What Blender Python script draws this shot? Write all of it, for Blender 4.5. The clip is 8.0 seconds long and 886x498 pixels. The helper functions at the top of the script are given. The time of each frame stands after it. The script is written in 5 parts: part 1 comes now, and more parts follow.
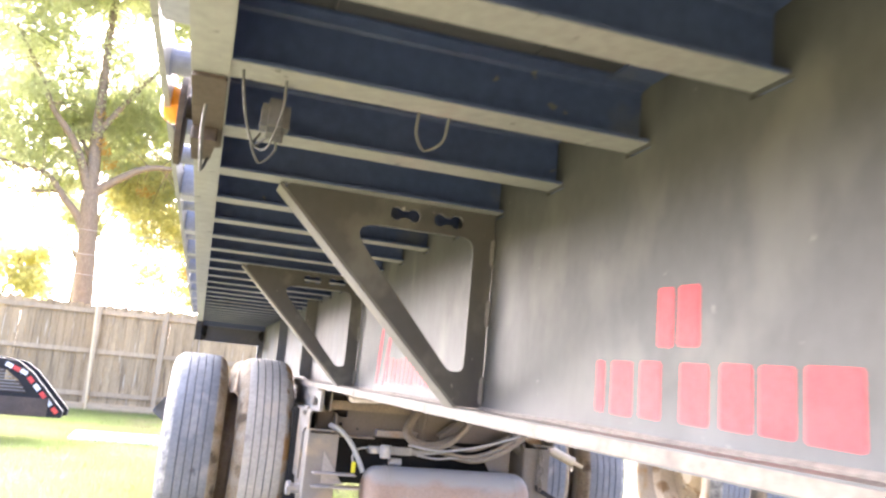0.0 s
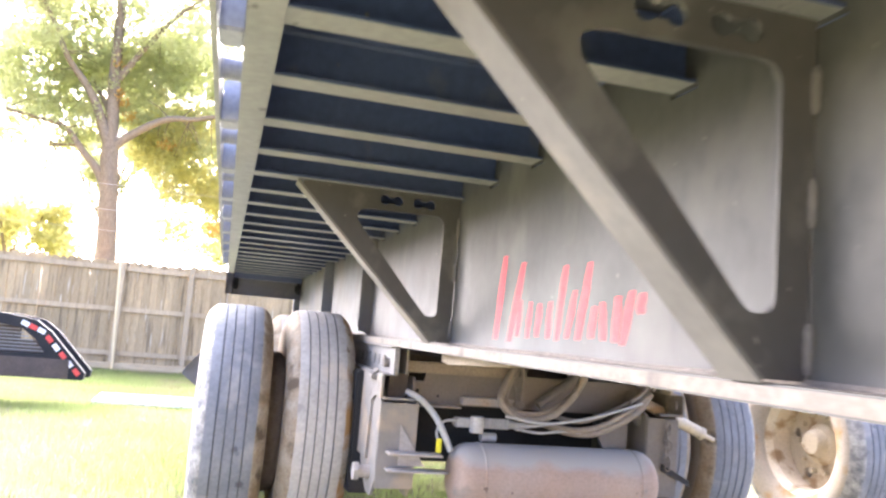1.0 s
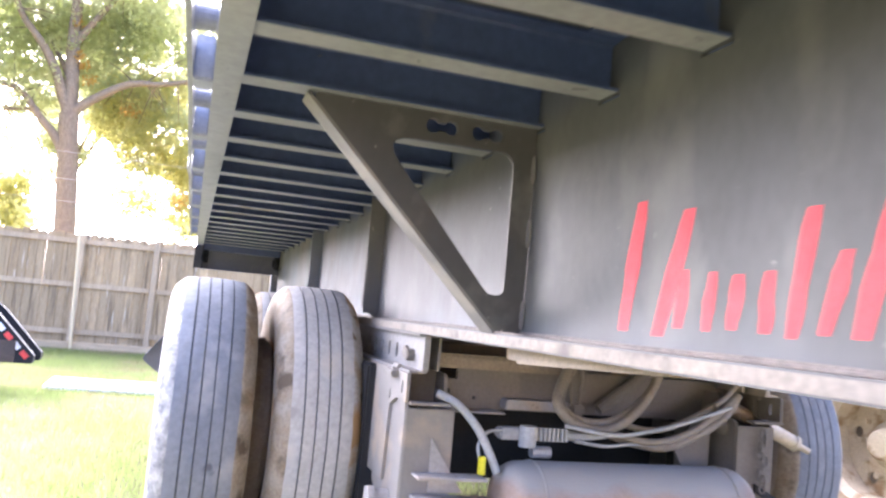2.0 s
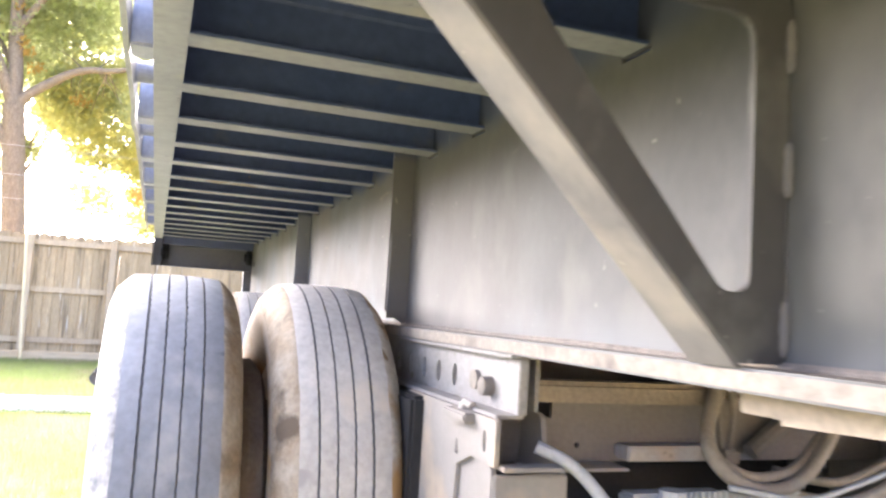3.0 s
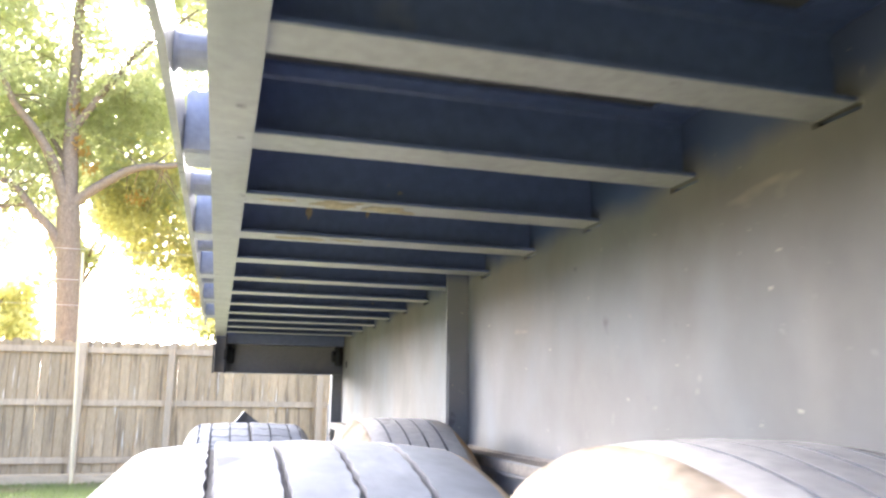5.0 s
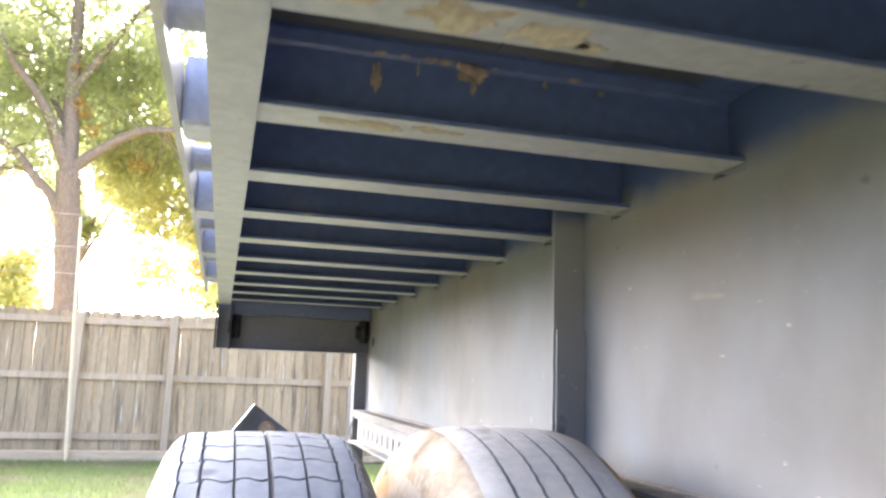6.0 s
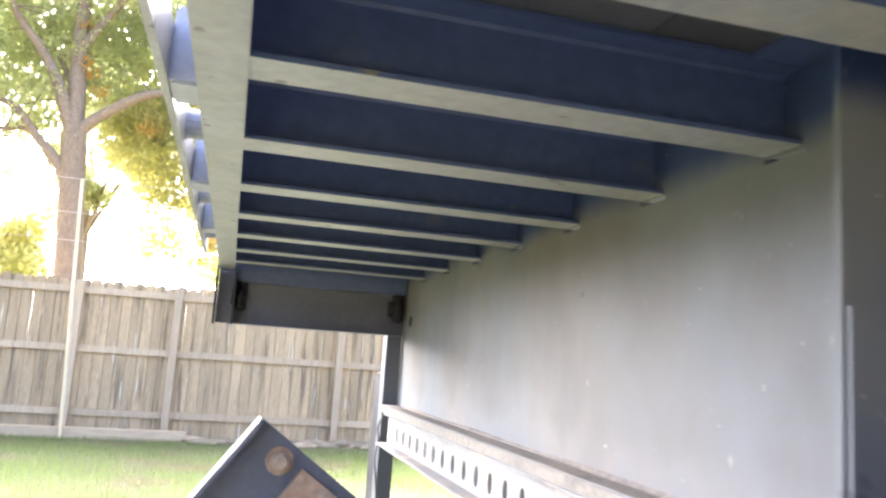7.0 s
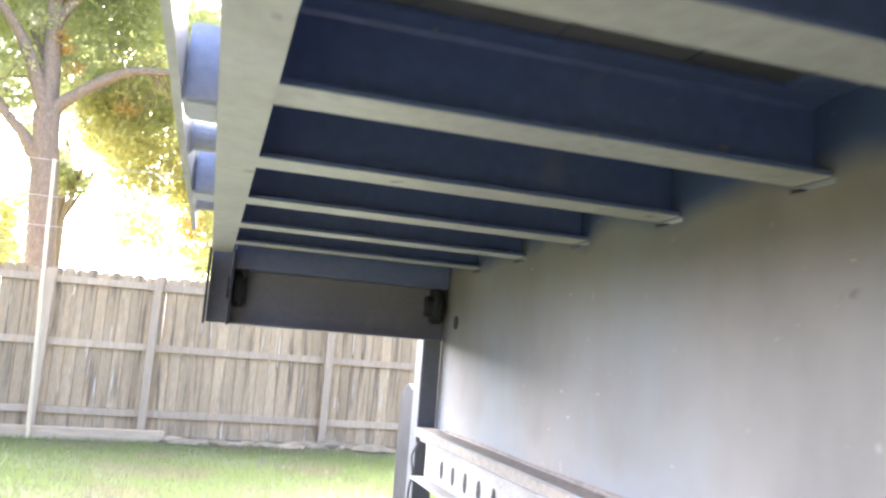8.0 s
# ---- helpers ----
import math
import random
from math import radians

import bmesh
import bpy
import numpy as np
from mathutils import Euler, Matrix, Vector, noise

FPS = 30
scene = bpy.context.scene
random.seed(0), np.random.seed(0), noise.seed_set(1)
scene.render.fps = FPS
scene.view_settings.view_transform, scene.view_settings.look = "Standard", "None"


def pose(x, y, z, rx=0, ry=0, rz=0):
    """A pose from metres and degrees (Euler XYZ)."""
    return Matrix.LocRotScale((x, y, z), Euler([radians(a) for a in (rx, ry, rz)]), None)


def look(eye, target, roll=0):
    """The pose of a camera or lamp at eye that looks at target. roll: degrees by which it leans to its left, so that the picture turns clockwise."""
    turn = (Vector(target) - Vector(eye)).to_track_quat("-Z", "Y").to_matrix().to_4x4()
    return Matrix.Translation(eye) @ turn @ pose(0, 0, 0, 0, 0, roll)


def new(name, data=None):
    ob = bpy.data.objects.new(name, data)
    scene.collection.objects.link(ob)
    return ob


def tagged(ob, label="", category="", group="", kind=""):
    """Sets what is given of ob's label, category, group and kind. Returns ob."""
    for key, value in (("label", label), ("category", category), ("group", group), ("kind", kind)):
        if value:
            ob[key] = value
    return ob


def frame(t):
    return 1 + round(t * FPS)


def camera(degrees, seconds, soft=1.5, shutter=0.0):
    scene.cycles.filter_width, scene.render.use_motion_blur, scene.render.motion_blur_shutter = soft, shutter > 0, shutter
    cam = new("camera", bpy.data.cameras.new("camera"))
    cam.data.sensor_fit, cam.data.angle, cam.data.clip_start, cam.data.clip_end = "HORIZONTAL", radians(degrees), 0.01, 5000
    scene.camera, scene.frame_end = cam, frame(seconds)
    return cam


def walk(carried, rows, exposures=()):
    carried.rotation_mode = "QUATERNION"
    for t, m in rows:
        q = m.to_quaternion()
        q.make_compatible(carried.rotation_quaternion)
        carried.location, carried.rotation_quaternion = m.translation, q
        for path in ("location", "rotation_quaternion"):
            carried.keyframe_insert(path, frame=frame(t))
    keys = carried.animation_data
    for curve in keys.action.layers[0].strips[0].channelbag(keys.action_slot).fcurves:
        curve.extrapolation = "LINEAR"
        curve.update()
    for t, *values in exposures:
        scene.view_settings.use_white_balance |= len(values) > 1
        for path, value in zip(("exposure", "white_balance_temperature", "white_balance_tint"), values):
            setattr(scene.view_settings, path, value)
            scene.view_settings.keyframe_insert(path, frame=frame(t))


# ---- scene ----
cam = camera(59.2, 8.0, soft=2.4, shutter=0.35)
PATH = [
    (0, (-0.619, -1.637, 0.964), (-0.062, 0.254, 1.302), 5.4),
    (0.5, (-0.652, -1.232, 0.955), (-0.083, 0.662, 1.257), 5.2),
    (1, (-0.667, -0.735, 0.934), (-0.148, 1.184, 1.158), 4.8),
    (1.5, (-0.698, -0.349, 0.951), (-0.111, 1.552, 1.158), 5.2),
    (1.7, (-0.694, -0.220, 0.942), (-0.099, 1.680, 1.137), 5.2),
    (2.8, (-0.635, 0.733, 0.926), (0.011, 2.620, 1.081), 4.0),
    (3, (-0.647, 0.882, 0.950), (0.035, 2.755, 1.115), 3.5),
    (3.5, (-0.590, 1.330, 0.935), (0.003, 3.230, 1.120), 2.7),
    (4, (-0.633, 1.704, 0.962), (-0.071, 3.600, 1.261), 1.5),
    (4.5, (-0.686, 2.001, 1.020), (-0.118, 3.882, 1.390), 0.8),
    (4.7, (-0.675, 2.153, 1.028), (-0.121, 4.035, 1.414), 0.6),
    (5.8, (-0.632, 2.987, 1.054), (-0.125, 4.892, 1.398), 1.3),
    (6, (-0.648, 3.106, 1.062), (-0.125, 5.008, 1.392), 1.9),
    (6.5, (-0.585, 3.490, 1.039), (-0.088, 5.404, 1.340), 3.5),
    (7, (-0.621, 3.827, 1.080), (-0.120, 5.742, 1.368), 3.9),
    (7.5, (-0.699, 4.088, 1.131), (-0.160, 5.993, 1.411), 4.1),
    (8, (-0.666, 4.468, 1.121), (-0.118, 6.373, 1.394), 4.4),
]
walk(cam, [(t, look(eye, target, roll)) for t, eye, target, roll in PATH],
     exposures=[(0, 4.78, 6250, 15), (1.0, 4.70, 6150, 15), (1.5, 4.44, 5750, 19), (3.0, 4.80, 6350, 13), (3.5, 4.74, 6850, 11), (4.0, 4.66, 6900, 9),
                (4.5, 4.78, 6250, 10), (6.0, 4.66, 6100, 10), (6.5, 4.66, 6350, 11), (7.5, 4.72, 5850, 11), (8, 4.72, 5850, 11)])

# ---- world, sun, exposure ----
world = bpy.data.worlds.new("overcast_sky")
scene.world = world
world.use_nodes = True
wn = world.node_tree.nodes
sky = wn.new("ShaderNodeTexSky")
sky.sky_type, sky.sun_disc = "NISHITA", False
sky.sun_elevation, sky.sun_rotation = radians(32), radians(-13)
sky.air_density, sky.dust_density, sky.ozone_density = 0.25, 6.0, 1.0
wn["Background"].inputs["Strength"].default_value = 0.15
world.node_tree.links.new(sky.outputs["Color"], wn["Background"].inputs["Color"])

sun_data = bpy.data.lights.new("sun", "SUN")
sun_data.energy, sun_data.angle, sun_data.color = 0.5, radians(100), (1.0, 0.95, 0.87)
sun = new("sun", sun_data)
sun.matrix_world = look((-2.6, 13.6, 7.6), (0, 2, 0))


# ---- materials ----
def material(name, base, rough=0.6, metal=0.0, second=None, scale=6.0, amount=0.5, grain=0.12, grain_scale=90.0,
             bump=0.1, bump_scale=120.0, stretch=(1, 1, 1), vary=0.0, dust=None, dust_scale=3.0, dust_at=0.6, spec=0.5,
             specks=None, speck_scale=38.0, speck_at=0.735, dust_and_light=None, settled=None):
    """A painted, wooden or stony surface: two colours blended by large noise, fine grain, bump, and dust in patches of its own shape."""
    m = bpy.data.materials.new(name)
    m.use_nodes = True
    n, l = m.node_tree.nodes, m.node_tree.links
    bsdf = n["Principled BSDF"]
    bsdf.inputs["Metallic"].default_value = metal
    bsdf.inputs["Specular IOR Level"].default_value = spec
    geo = n.new("ShaderNodeNewGeometry")
    place = n.new("ShaderNodeMapping")
    place.inputs["Scale"].default_value = stretch
    l.new(geo.outputs["Position"], place.inputs["Vector"])

    def noise_at(size, detail=5.0):
        t = n.new("ShaderNodeTexNoise")
        t.inputs["Scale"].default_value, t.inputs["Detail"].default_value = size, detail
        l.new(place.outputs["Vector"], t.inputs["Vector"])
        return t.outputs["Fac"]

    def ramp(fac, a, b):
        r = n.new("ShaderNodeMapRange")
        r.inputs["From Min"].default_value, r.inputs["From Max"].default_value = a, b
        l.new(fac, r.inputs["Value"])
        return r.outputs["Result"]

    def mix(fac, a, b, blend="MIX"):
        x = n.new("ShaderNodeMix")
        x.data_type, x.blend_type = "RGBA", blend
        for socket, value in ((x.inputs["Factor"], fac), (x.inputs["A"], a), (x.inputs["B"], b)):
            if isinstance(value, (int, float)):
                socket.default_value = value
            elif isinstance(value, tuple):
                socket.default_value = (*value, 1)
            else:
                l.new(value, socket)
        return x.outputs["Result"]

    second = second or tuple(c * 0.7 for c in base)
    colour = mix(ramp(noise_at(scale), 0.5 - 0.5 * amount, 0.5 + 0.5 * amount), base, second)
    fine = noise_at(grain_scale, 8.0)
    shade = n.new("ShaderNodeMapRange")
    shade.inputs["From Min"].default_value, shade.inputs["From Max"].default_value = 0.3, 0.7
    shade.inputs["To Min"].default_value, shade.inputs["To Max"].default_value = 1 - grain, 1 + grain
    l.new(fine, shade.inputs["Value"])
    grey = n.new("ShaderNodeCombineColor")
    for s in ("Red", "Green", "Blue"):
        l.new(shade.outputs["Result"], grey.inputs[s])
    colour = mix(1.0, colour, grey.outputs["Color"], "MULTIPLY")
    if vary:
        info = n.new("ShaderNodeObjectInfo")
        v = n.new("ShaderNodeMapRange")
        v.inputs["To Min"].default_value, v.inputs["To Max"].default_value = 1 - vary, 1 + vary
        l.new(info.outputs["Random"], v.inputs["Value"])
        g2 = n.new("ShaderNodeCombineColor")
        for s in ("Red", "Green", "Blue"):
            l.new(v.outputs["Result"], g2.inputs[s])
        colour = mix(1.0, colour, g2.outputs["Color"], "MULTIPLY")
    if dust:
        patch = ramp(noise_at(dust_scale, 7.0), dust_at, dust_at + 0.12)
        colour = mix(patch, colour, dust)
    if specks:
        colour = mix(ramp(noise_at(speck_scale, 2.0), speck_at, speck_at + 0.05), colour, specks)
    if settled:
        # grey dust lying on the upper side, with a ragged lower edge
        level, grey_dust = settled
        up = n.new("ShaderNodeSeparateXYZ")
        l.new(geo.outputs["Position"], up.inputs["Vector"])
        edge = n.new("ShaderNodeMath")
        edge.operation = "MULTIPLY_ADD"
        edge.inputs[1].default_value = 0.12
        l.new(noise_at(7.0, 7.0), edge.inputs[0])
        l.new(up.outputs["Z"], edge.inputs[2])
        colour = mix(ramp(edge.outputs["Value"], level + 0.050, level + 0.085), colour, grey_dust)
    if dust_and_light:
        # wheel dust above the bottom flange and rearward, the rear's stronger light painted in
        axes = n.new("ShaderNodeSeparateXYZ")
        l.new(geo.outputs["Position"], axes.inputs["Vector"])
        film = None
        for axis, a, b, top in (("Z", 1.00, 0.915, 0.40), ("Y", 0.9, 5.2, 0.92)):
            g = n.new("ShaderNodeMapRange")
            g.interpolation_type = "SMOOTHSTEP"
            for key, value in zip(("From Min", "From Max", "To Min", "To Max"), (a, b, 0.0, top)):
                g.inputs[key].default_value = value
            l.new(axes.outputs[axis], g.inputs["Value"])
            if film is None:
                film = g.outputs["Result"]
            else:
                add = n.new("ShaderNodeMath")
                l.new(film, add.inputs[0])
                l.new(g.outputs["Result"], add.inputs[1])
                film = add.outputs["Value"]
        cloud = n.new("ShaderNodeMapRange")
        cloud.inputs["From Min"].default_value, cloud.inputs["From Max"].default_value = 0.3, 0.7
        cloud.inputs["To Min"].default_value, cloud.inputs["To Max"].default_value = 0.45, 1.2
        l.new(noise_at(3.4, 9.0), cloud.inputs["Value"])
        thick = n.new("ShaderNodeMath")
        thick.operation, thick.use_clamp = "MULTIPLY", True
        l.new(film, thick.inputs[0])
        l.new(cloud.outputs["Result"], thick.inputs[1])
        tint = mix(ramp(noise_at(1.7, 6.0), 0.42, 0.58), dust_and_light, (0.154, 0.166, 0.174))
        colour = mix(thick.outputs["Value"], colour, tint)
        # blue shade under the deck, painted between the crossmembers towards the rear
        spray = n.new("ShaderNodeMath")
        spray.operation = "MULTIPLY_ADD"
        spray.inputs[1].default_value = 0.10
        l.new(noise_at(5.0, 4.0), spray.inputs[0])
        l.new(axes.outputs["Z"], spray.inputs[2])
        along = ramp(axes.outputs["Y"], 0.9, 3.6)
        deck_shade = n.new("ShaderNodeMath")
        deck_shade.operation = "MULTIPLY"
        l.new(ramp(spray.outputs["Value"], 1.400, 1.445), deck_shade.inputs[0])
        l.new(along, deck_shade.inputs[1])
        colour = mix(deck_shade.outputs["Value"], colour, (0.040, 0.060, 0.135))
        # chips and scrapes, worst where the wheels throw stones
        lane = n.new("ShaderNodeMapRange")
        for key, value in zip(("From Min", "From Max", "To Min", "To Max"), (1.9, 3.2, 0.0, 0.7)):
            lane.inputs[key].default_value = value
        l.new(axes.outputs["Y"], lane.inputs["Value"])
        for size, edge, tone, long in ((26.0, 0.72, (0.30, 0.275, 0.24), (1, 1.5, 0.6)), (60.0, 0.71, (0.40, 0.36, 0.30), (1, 1, 1)),
                                       (15.0, 0.71, (0.070, 0.070, 0.074), (1, 1, 1)), (8.0, 0.70, (0.25, 0.215, 0.18), (1, 0.45, 1.6))):
            pull = n.new("ShaderNodeMapping")
            pull.inputs["Scale"].default_value = long
            l.new(geo.outputs["Position"], pull.inputs["Vector"])
            chip = n.new("ShaderNodeTexNoise")
            chip.inputs["Scale"].default_value, chip.inputs["Detail"].default_value = size, 3.0
            l.new(pull.outputs["Vector"], chip.inputs["Vector"])
            worn = n.new("ShaderNodeMath")
            worn.operation = "MULTIPLY"
            l.new(ramp(chip.outputs["Fac"], edge, edge + 0.05), worn.inputs[0])
            l.new(lane.outputs["Result"], worn.inputs[1])
            colour = mix(worn.outputs["Value"], colour, tone)
    l.new(colour, bsdf.inputs["Base Color"])
    r = n.new("ShaderNodeMapRange")
    r.inputs["To Min"].default_value, r.inputs["To Max"].default_value = max(0.02, rough - 0.12), min(1.0, rough + 0.12)
    l.new(noise_at(scale * 3), r.inputs["Value"])
    l.new(r.outputs["Result"], bsdf.inputs["Roughness"])
    if bump:
        b = n.new("ShaderNodeBump")
        b.inputs["Strength"].default_value, b.inputs["Distance"].default_value = bump, 0.01
        l.new(noise_at(bump_scale), b.inputs["Height"])
        l.new(b.outputs["Normal"], bsdf.inputs["Normal"])
    return m


def leafy(name, a, b, through_colour, patch=None):
    """A thin leaf: light passes through it."""
    m = bpy.data.materials.new(name)
    m.use_nodes = True
    n, l = m.node_tree.nodes, m.node_tree.links
    bsdf = n["Principled BSDF"]
    bsdf.inputs["Roughness"].default_value = 0.6
    bsdf.inputs["Specular IOR Level"].default_value = 0.2
    geo = n.new("ShaderNodeNewGeometry")
    blend = n.new("ShaderNodeMix")
    blend.data_type = "RGBA"
    blend.inputs["A"].default_value, blend.inputs["B"].default_value = (*a, 1), (*b, 1)
    l.new(geo.outputs["Random Per Island"], blend.inputs["Factor"])
    glow = n.new("ShaderNodeBsdfTranslucent")
    if patch:
        spot = n.new("ShaderNodeTexNoise")
        spot.inputs["Scale"].default_value, spot.inputs["Detail"].default_value = 1.1, 6.0
        l.new(geo.outputs["Position"], spot.inputs["Vector"])
        edge = n.new("ShaderNodeMapRange")
        edge.inputs["From Min"].default_value, edge.inputs["From Max"].default_value = 0.50, 0.62
        l.new(spot.outputs["Fac"], edge.inputs["Value"])
        for first, target in ((blend.outputs["Result"], bsdf.inputs["Base Color"]), (through_colour, glow.inputs["Color"])):
            dry = n.new("ShaderNodeMix")
            dry.data_type = "RGBA"
            l.new(edge.outputs["Result"], dry.inputs["Factor"])
            if isinstance(first, tuple):
                dry.inputs["A"].default_value = (*first, 1)
            else:
                l.new(first, dry.inputs["A"])
            dry.inputs["B"].default_value = (*patch, 1)
            l.new(dry.outputs["Result"], target)
    else:
        l.new(blend.outputs["Result"], bsdf.inputs["Base Color"])
        glow.inputs["Color"].default_value = (*through_colour, 1)
    both = n.new("ShaderNodeMixShader")
    both.inputs["Fac"].default_value = 0.68
    l.new(bsdf.outputs["BSDF"], both.inputs[1])
    l.new(glow.outputs["BSDF"], both.inputs[2])
    l.new(both.outputs["Shader"], n["Material Output"].inputs["Surface"])
    return m


PAINT = material("dark_grey_chassis_paint", (0.060, 0.059, 0.058), 0.58, second=(0.074, 0.071, 0.066), scale=3.2, amount=0.5, grain=0.06,
                 grain_scale=45, stretch=(1, 1.2, 0.8), bump=0.03, bump_scale=30, dust=(0.112, 0.110, 0.099), dust_scale=9, dust_at=0.56, spec=0.4,
                 specks=(0.30, 0.28, 0.25), speck_scale=48, speck_at=0.735)
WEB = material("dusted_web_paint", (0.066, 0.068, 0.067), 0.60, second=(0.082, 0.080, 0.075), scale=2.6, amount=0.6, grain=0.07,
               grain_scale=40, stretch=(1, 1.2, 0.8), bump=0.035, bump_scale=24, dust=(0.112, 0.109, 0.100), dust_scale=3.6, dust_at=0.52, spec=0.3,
               specks=(0.19, 0.18, 0.165), speck_scale=44, speck_at=0.725, dust_and_light=(0.192, 0.179, 0.164))
BRACKET = material("dusty_bracket_lip", (0.170, 0.161, 0.151), 0.7, second=(0.118, 0.112, 0.106), scale=5, amount=0.6, grain=0.08,
                   grain_scale=45, bump=0.04, bump_scale=40, dust=(0.215, 0.195, 0.17), dust_scale=6, dust_at=0.56, specks=(0.28, 0.26, 0.22), speck_at=0.72)
HEADER = material("dark_blue_grey_header_paint", (0.066, 0.071, 0.086), 0.5, second=(0.092, 0.096, 0.108), scale=4, amount=0.6, grain=0.1,
                  bump=0.04, dust=(0.11, 0.11, 0.11), dust_scale=6, dust_at=0.62)
# navy holds the blue shade under the deck, put into the colour
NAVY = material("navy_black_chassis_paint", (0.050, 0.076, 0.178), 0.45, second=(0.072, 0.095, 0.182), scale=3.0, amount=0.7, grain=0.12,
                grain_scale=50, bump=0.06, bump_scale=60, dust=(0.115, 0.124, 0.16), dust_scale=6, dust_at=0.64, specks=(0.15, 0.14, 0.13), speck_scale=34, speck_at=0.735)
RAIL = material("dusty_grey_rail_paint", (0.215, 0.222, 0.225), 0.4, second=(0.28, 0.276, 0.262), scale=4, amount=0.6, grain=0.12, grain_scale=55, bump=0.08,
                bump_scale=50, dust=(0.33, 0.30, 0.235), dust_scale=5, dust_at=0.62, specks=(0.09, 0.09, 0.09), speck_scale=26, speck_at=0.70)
POCKET = material("blue_grey_pocket_paint", (0.25, 0.26, 0.32), 0.4, second=(0.30, 0.31, 0.36), scale=5, bump=0.05)
SHIM = material("tan_dusted_bar", (0.29, 0.245, 0.19), 0.85, second=(0.21, 0.18, 0.145), scale=6, grain=0.15, bump=0.15, spec=0.15)
FLANGE = material("dusty_beam_flange", (0.185, 0.168, 0.150), 0.8, second=(0.235, 0.203, 0.168), scale=5, amount=0.6, grain=0.2, bump=0.2, dust=(0.115, 0.102, 0.09), dust_scale=8, dust_at=0.58, spec=0.3)
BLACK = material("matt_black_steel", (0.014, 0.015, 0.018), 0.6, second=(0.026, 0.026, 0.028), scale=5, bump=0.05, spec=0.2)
DUSTY = material("mud_dusted_steel", (0.43, 0.405, 0.38), 0.75, second=(0.29, 0.265, 0.24), scale=6, amount=0.7, grain=0.1, bump=0.1,
                 dust=(0.42, 0.33, 0.25), dust_scale=6, dust_at=0.54, specks=(0.20, 0.17, 0.14), speck_scale=24, speck_at=0.68, spec=0.25)
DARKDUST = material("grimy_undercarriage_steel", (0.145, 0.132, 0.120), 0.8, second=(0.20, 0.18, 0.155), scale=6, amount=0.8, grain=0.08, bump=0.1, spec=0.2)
SPLASH = material("dried_clay", (0.35, 0.31, 0.22), 0.95, second=(0.25, 0.205, 0.145), scale=18, amount=0.4, grain=0.2, bump=0.5, bump_scale=80)
CLUMP = material("brown_mud_lump", (0.22, 0.165, 0.12), 0.95, second=(0.29, 0.23, 0.16), scale=40, amount=0.5, grain=0.25, bump=0.5, bump_scale=90, spec=0.1)
SLIDER = material("grey_dusted_slider_steel", (0.27, 0.262, 0.255), 0.7, second=(0.205, 0.195, 0.185), scale=7, amount=0.6, grain=0.12, bump=0.1,
                  dust=(0.36, 0.30, 0.235), dust_scale=5, dust_at=0.57, specks=(0.17, 0.16, 0.12), speck_scale=26, speck_at=0.68, spec=0.25)
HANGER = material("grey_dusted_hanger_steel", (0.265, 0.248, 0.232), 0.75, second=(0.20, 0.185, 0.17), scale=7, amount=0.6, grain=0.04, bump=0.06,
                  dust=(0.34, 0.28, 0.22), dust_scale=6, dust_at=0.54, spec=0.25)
BED = material("brown_grimy_bed_steel", (0.10, 0.075, 0.06), 0.8, second=(0.065, 0.05, 0.042), scale=6, grain=0.2, bump=0.15)
TANK = material("rusty_dusted_tank_steel", (0.35, 0.285, 0.245), 0.75, second=(0.34, 0.25, 0.20), settled=(0.490, (0.345, 0.335, 0.32)), scale=4.2, amount=0.35, grain=0.1, bump=0.12,
                dust=(0.21, 0.19, 0.175), dust_scale=9, dust_at=0.60, specks=(0.16, 0.12, 0.10), speck_scale=26, speck_at=0.70, spec=0.25)
HUB = material("mud_caked_hub", (0.15, 0.118, 0.098), 0.9, second=(0.20, 0.165, 0.135), scale=14, bump=0.3, spec=0.15)
POLE = material("pale_bamboo_pole", (0.72, 0.60, 0.36), 0.7, second=(0.60, 0.48, 0.27), scale=6, stretch=(3, 3, 0.6), bump=0.1)
RUST = material("rusty_bolt_steel", (0.30, 0.17, 0.09), 0.8, second=(0.34, 0.27, 0.2), scale=40, grain=0.25, bump=0.3)
TYRE = material("dusty_worn_tyre_rubber", (0.228, 0.242, 0.268), 0.85, second=(0.140, 0.151, 0.173), scale=6, amount=0.6, grain=0.10, grain_scale=60,
                bump=0.12, bump_scale=90, dust=(0.275, 0.278, 0.285), dust_scale=7, dust_at=0.58, specks=(0.10, 0.107, 0.125), speck_scale=11, speck_at=0.68, spec=0.2)
SCUFF = material("scuffed_pale_shoulder_rubber", (0.40, 0.39, 0.37), 0.9, second=(0.14, 0.145, 0.155), scale=22, amount=0.35, grain=0.2, bump=0.3, bump_scale=60, spec=0.15)
CLAYRING = material("clay_caked_shoulder_rubber", (0.40, 0.375, 0.335), 0.92, second=(0.31, 0.28, 0.24), scale=10, amount=0.4, grain=0.15, bump=0.25, bump_scale=60,
                    dust=(0.32, 0.200, 0.095), dust_scale=6.5, dust_at=0.44, specks=(0.17, 0.125, 0.08), speck_scale=14, speck_at=0.62, spec=0.12)
BROWNRING = material("brown_streaked_shoulder_rubber", (0.24, 0.185, 0.125), 0.92, second=(0.33, 0.29, 0.235), scale=14, amount=0.35, grain=0.15, bump=0.25, bump_scale=60,
                     dust=(0.12, 0.095, 0.07), dust_scale=12, dust_at=0.55, spec=0.12)
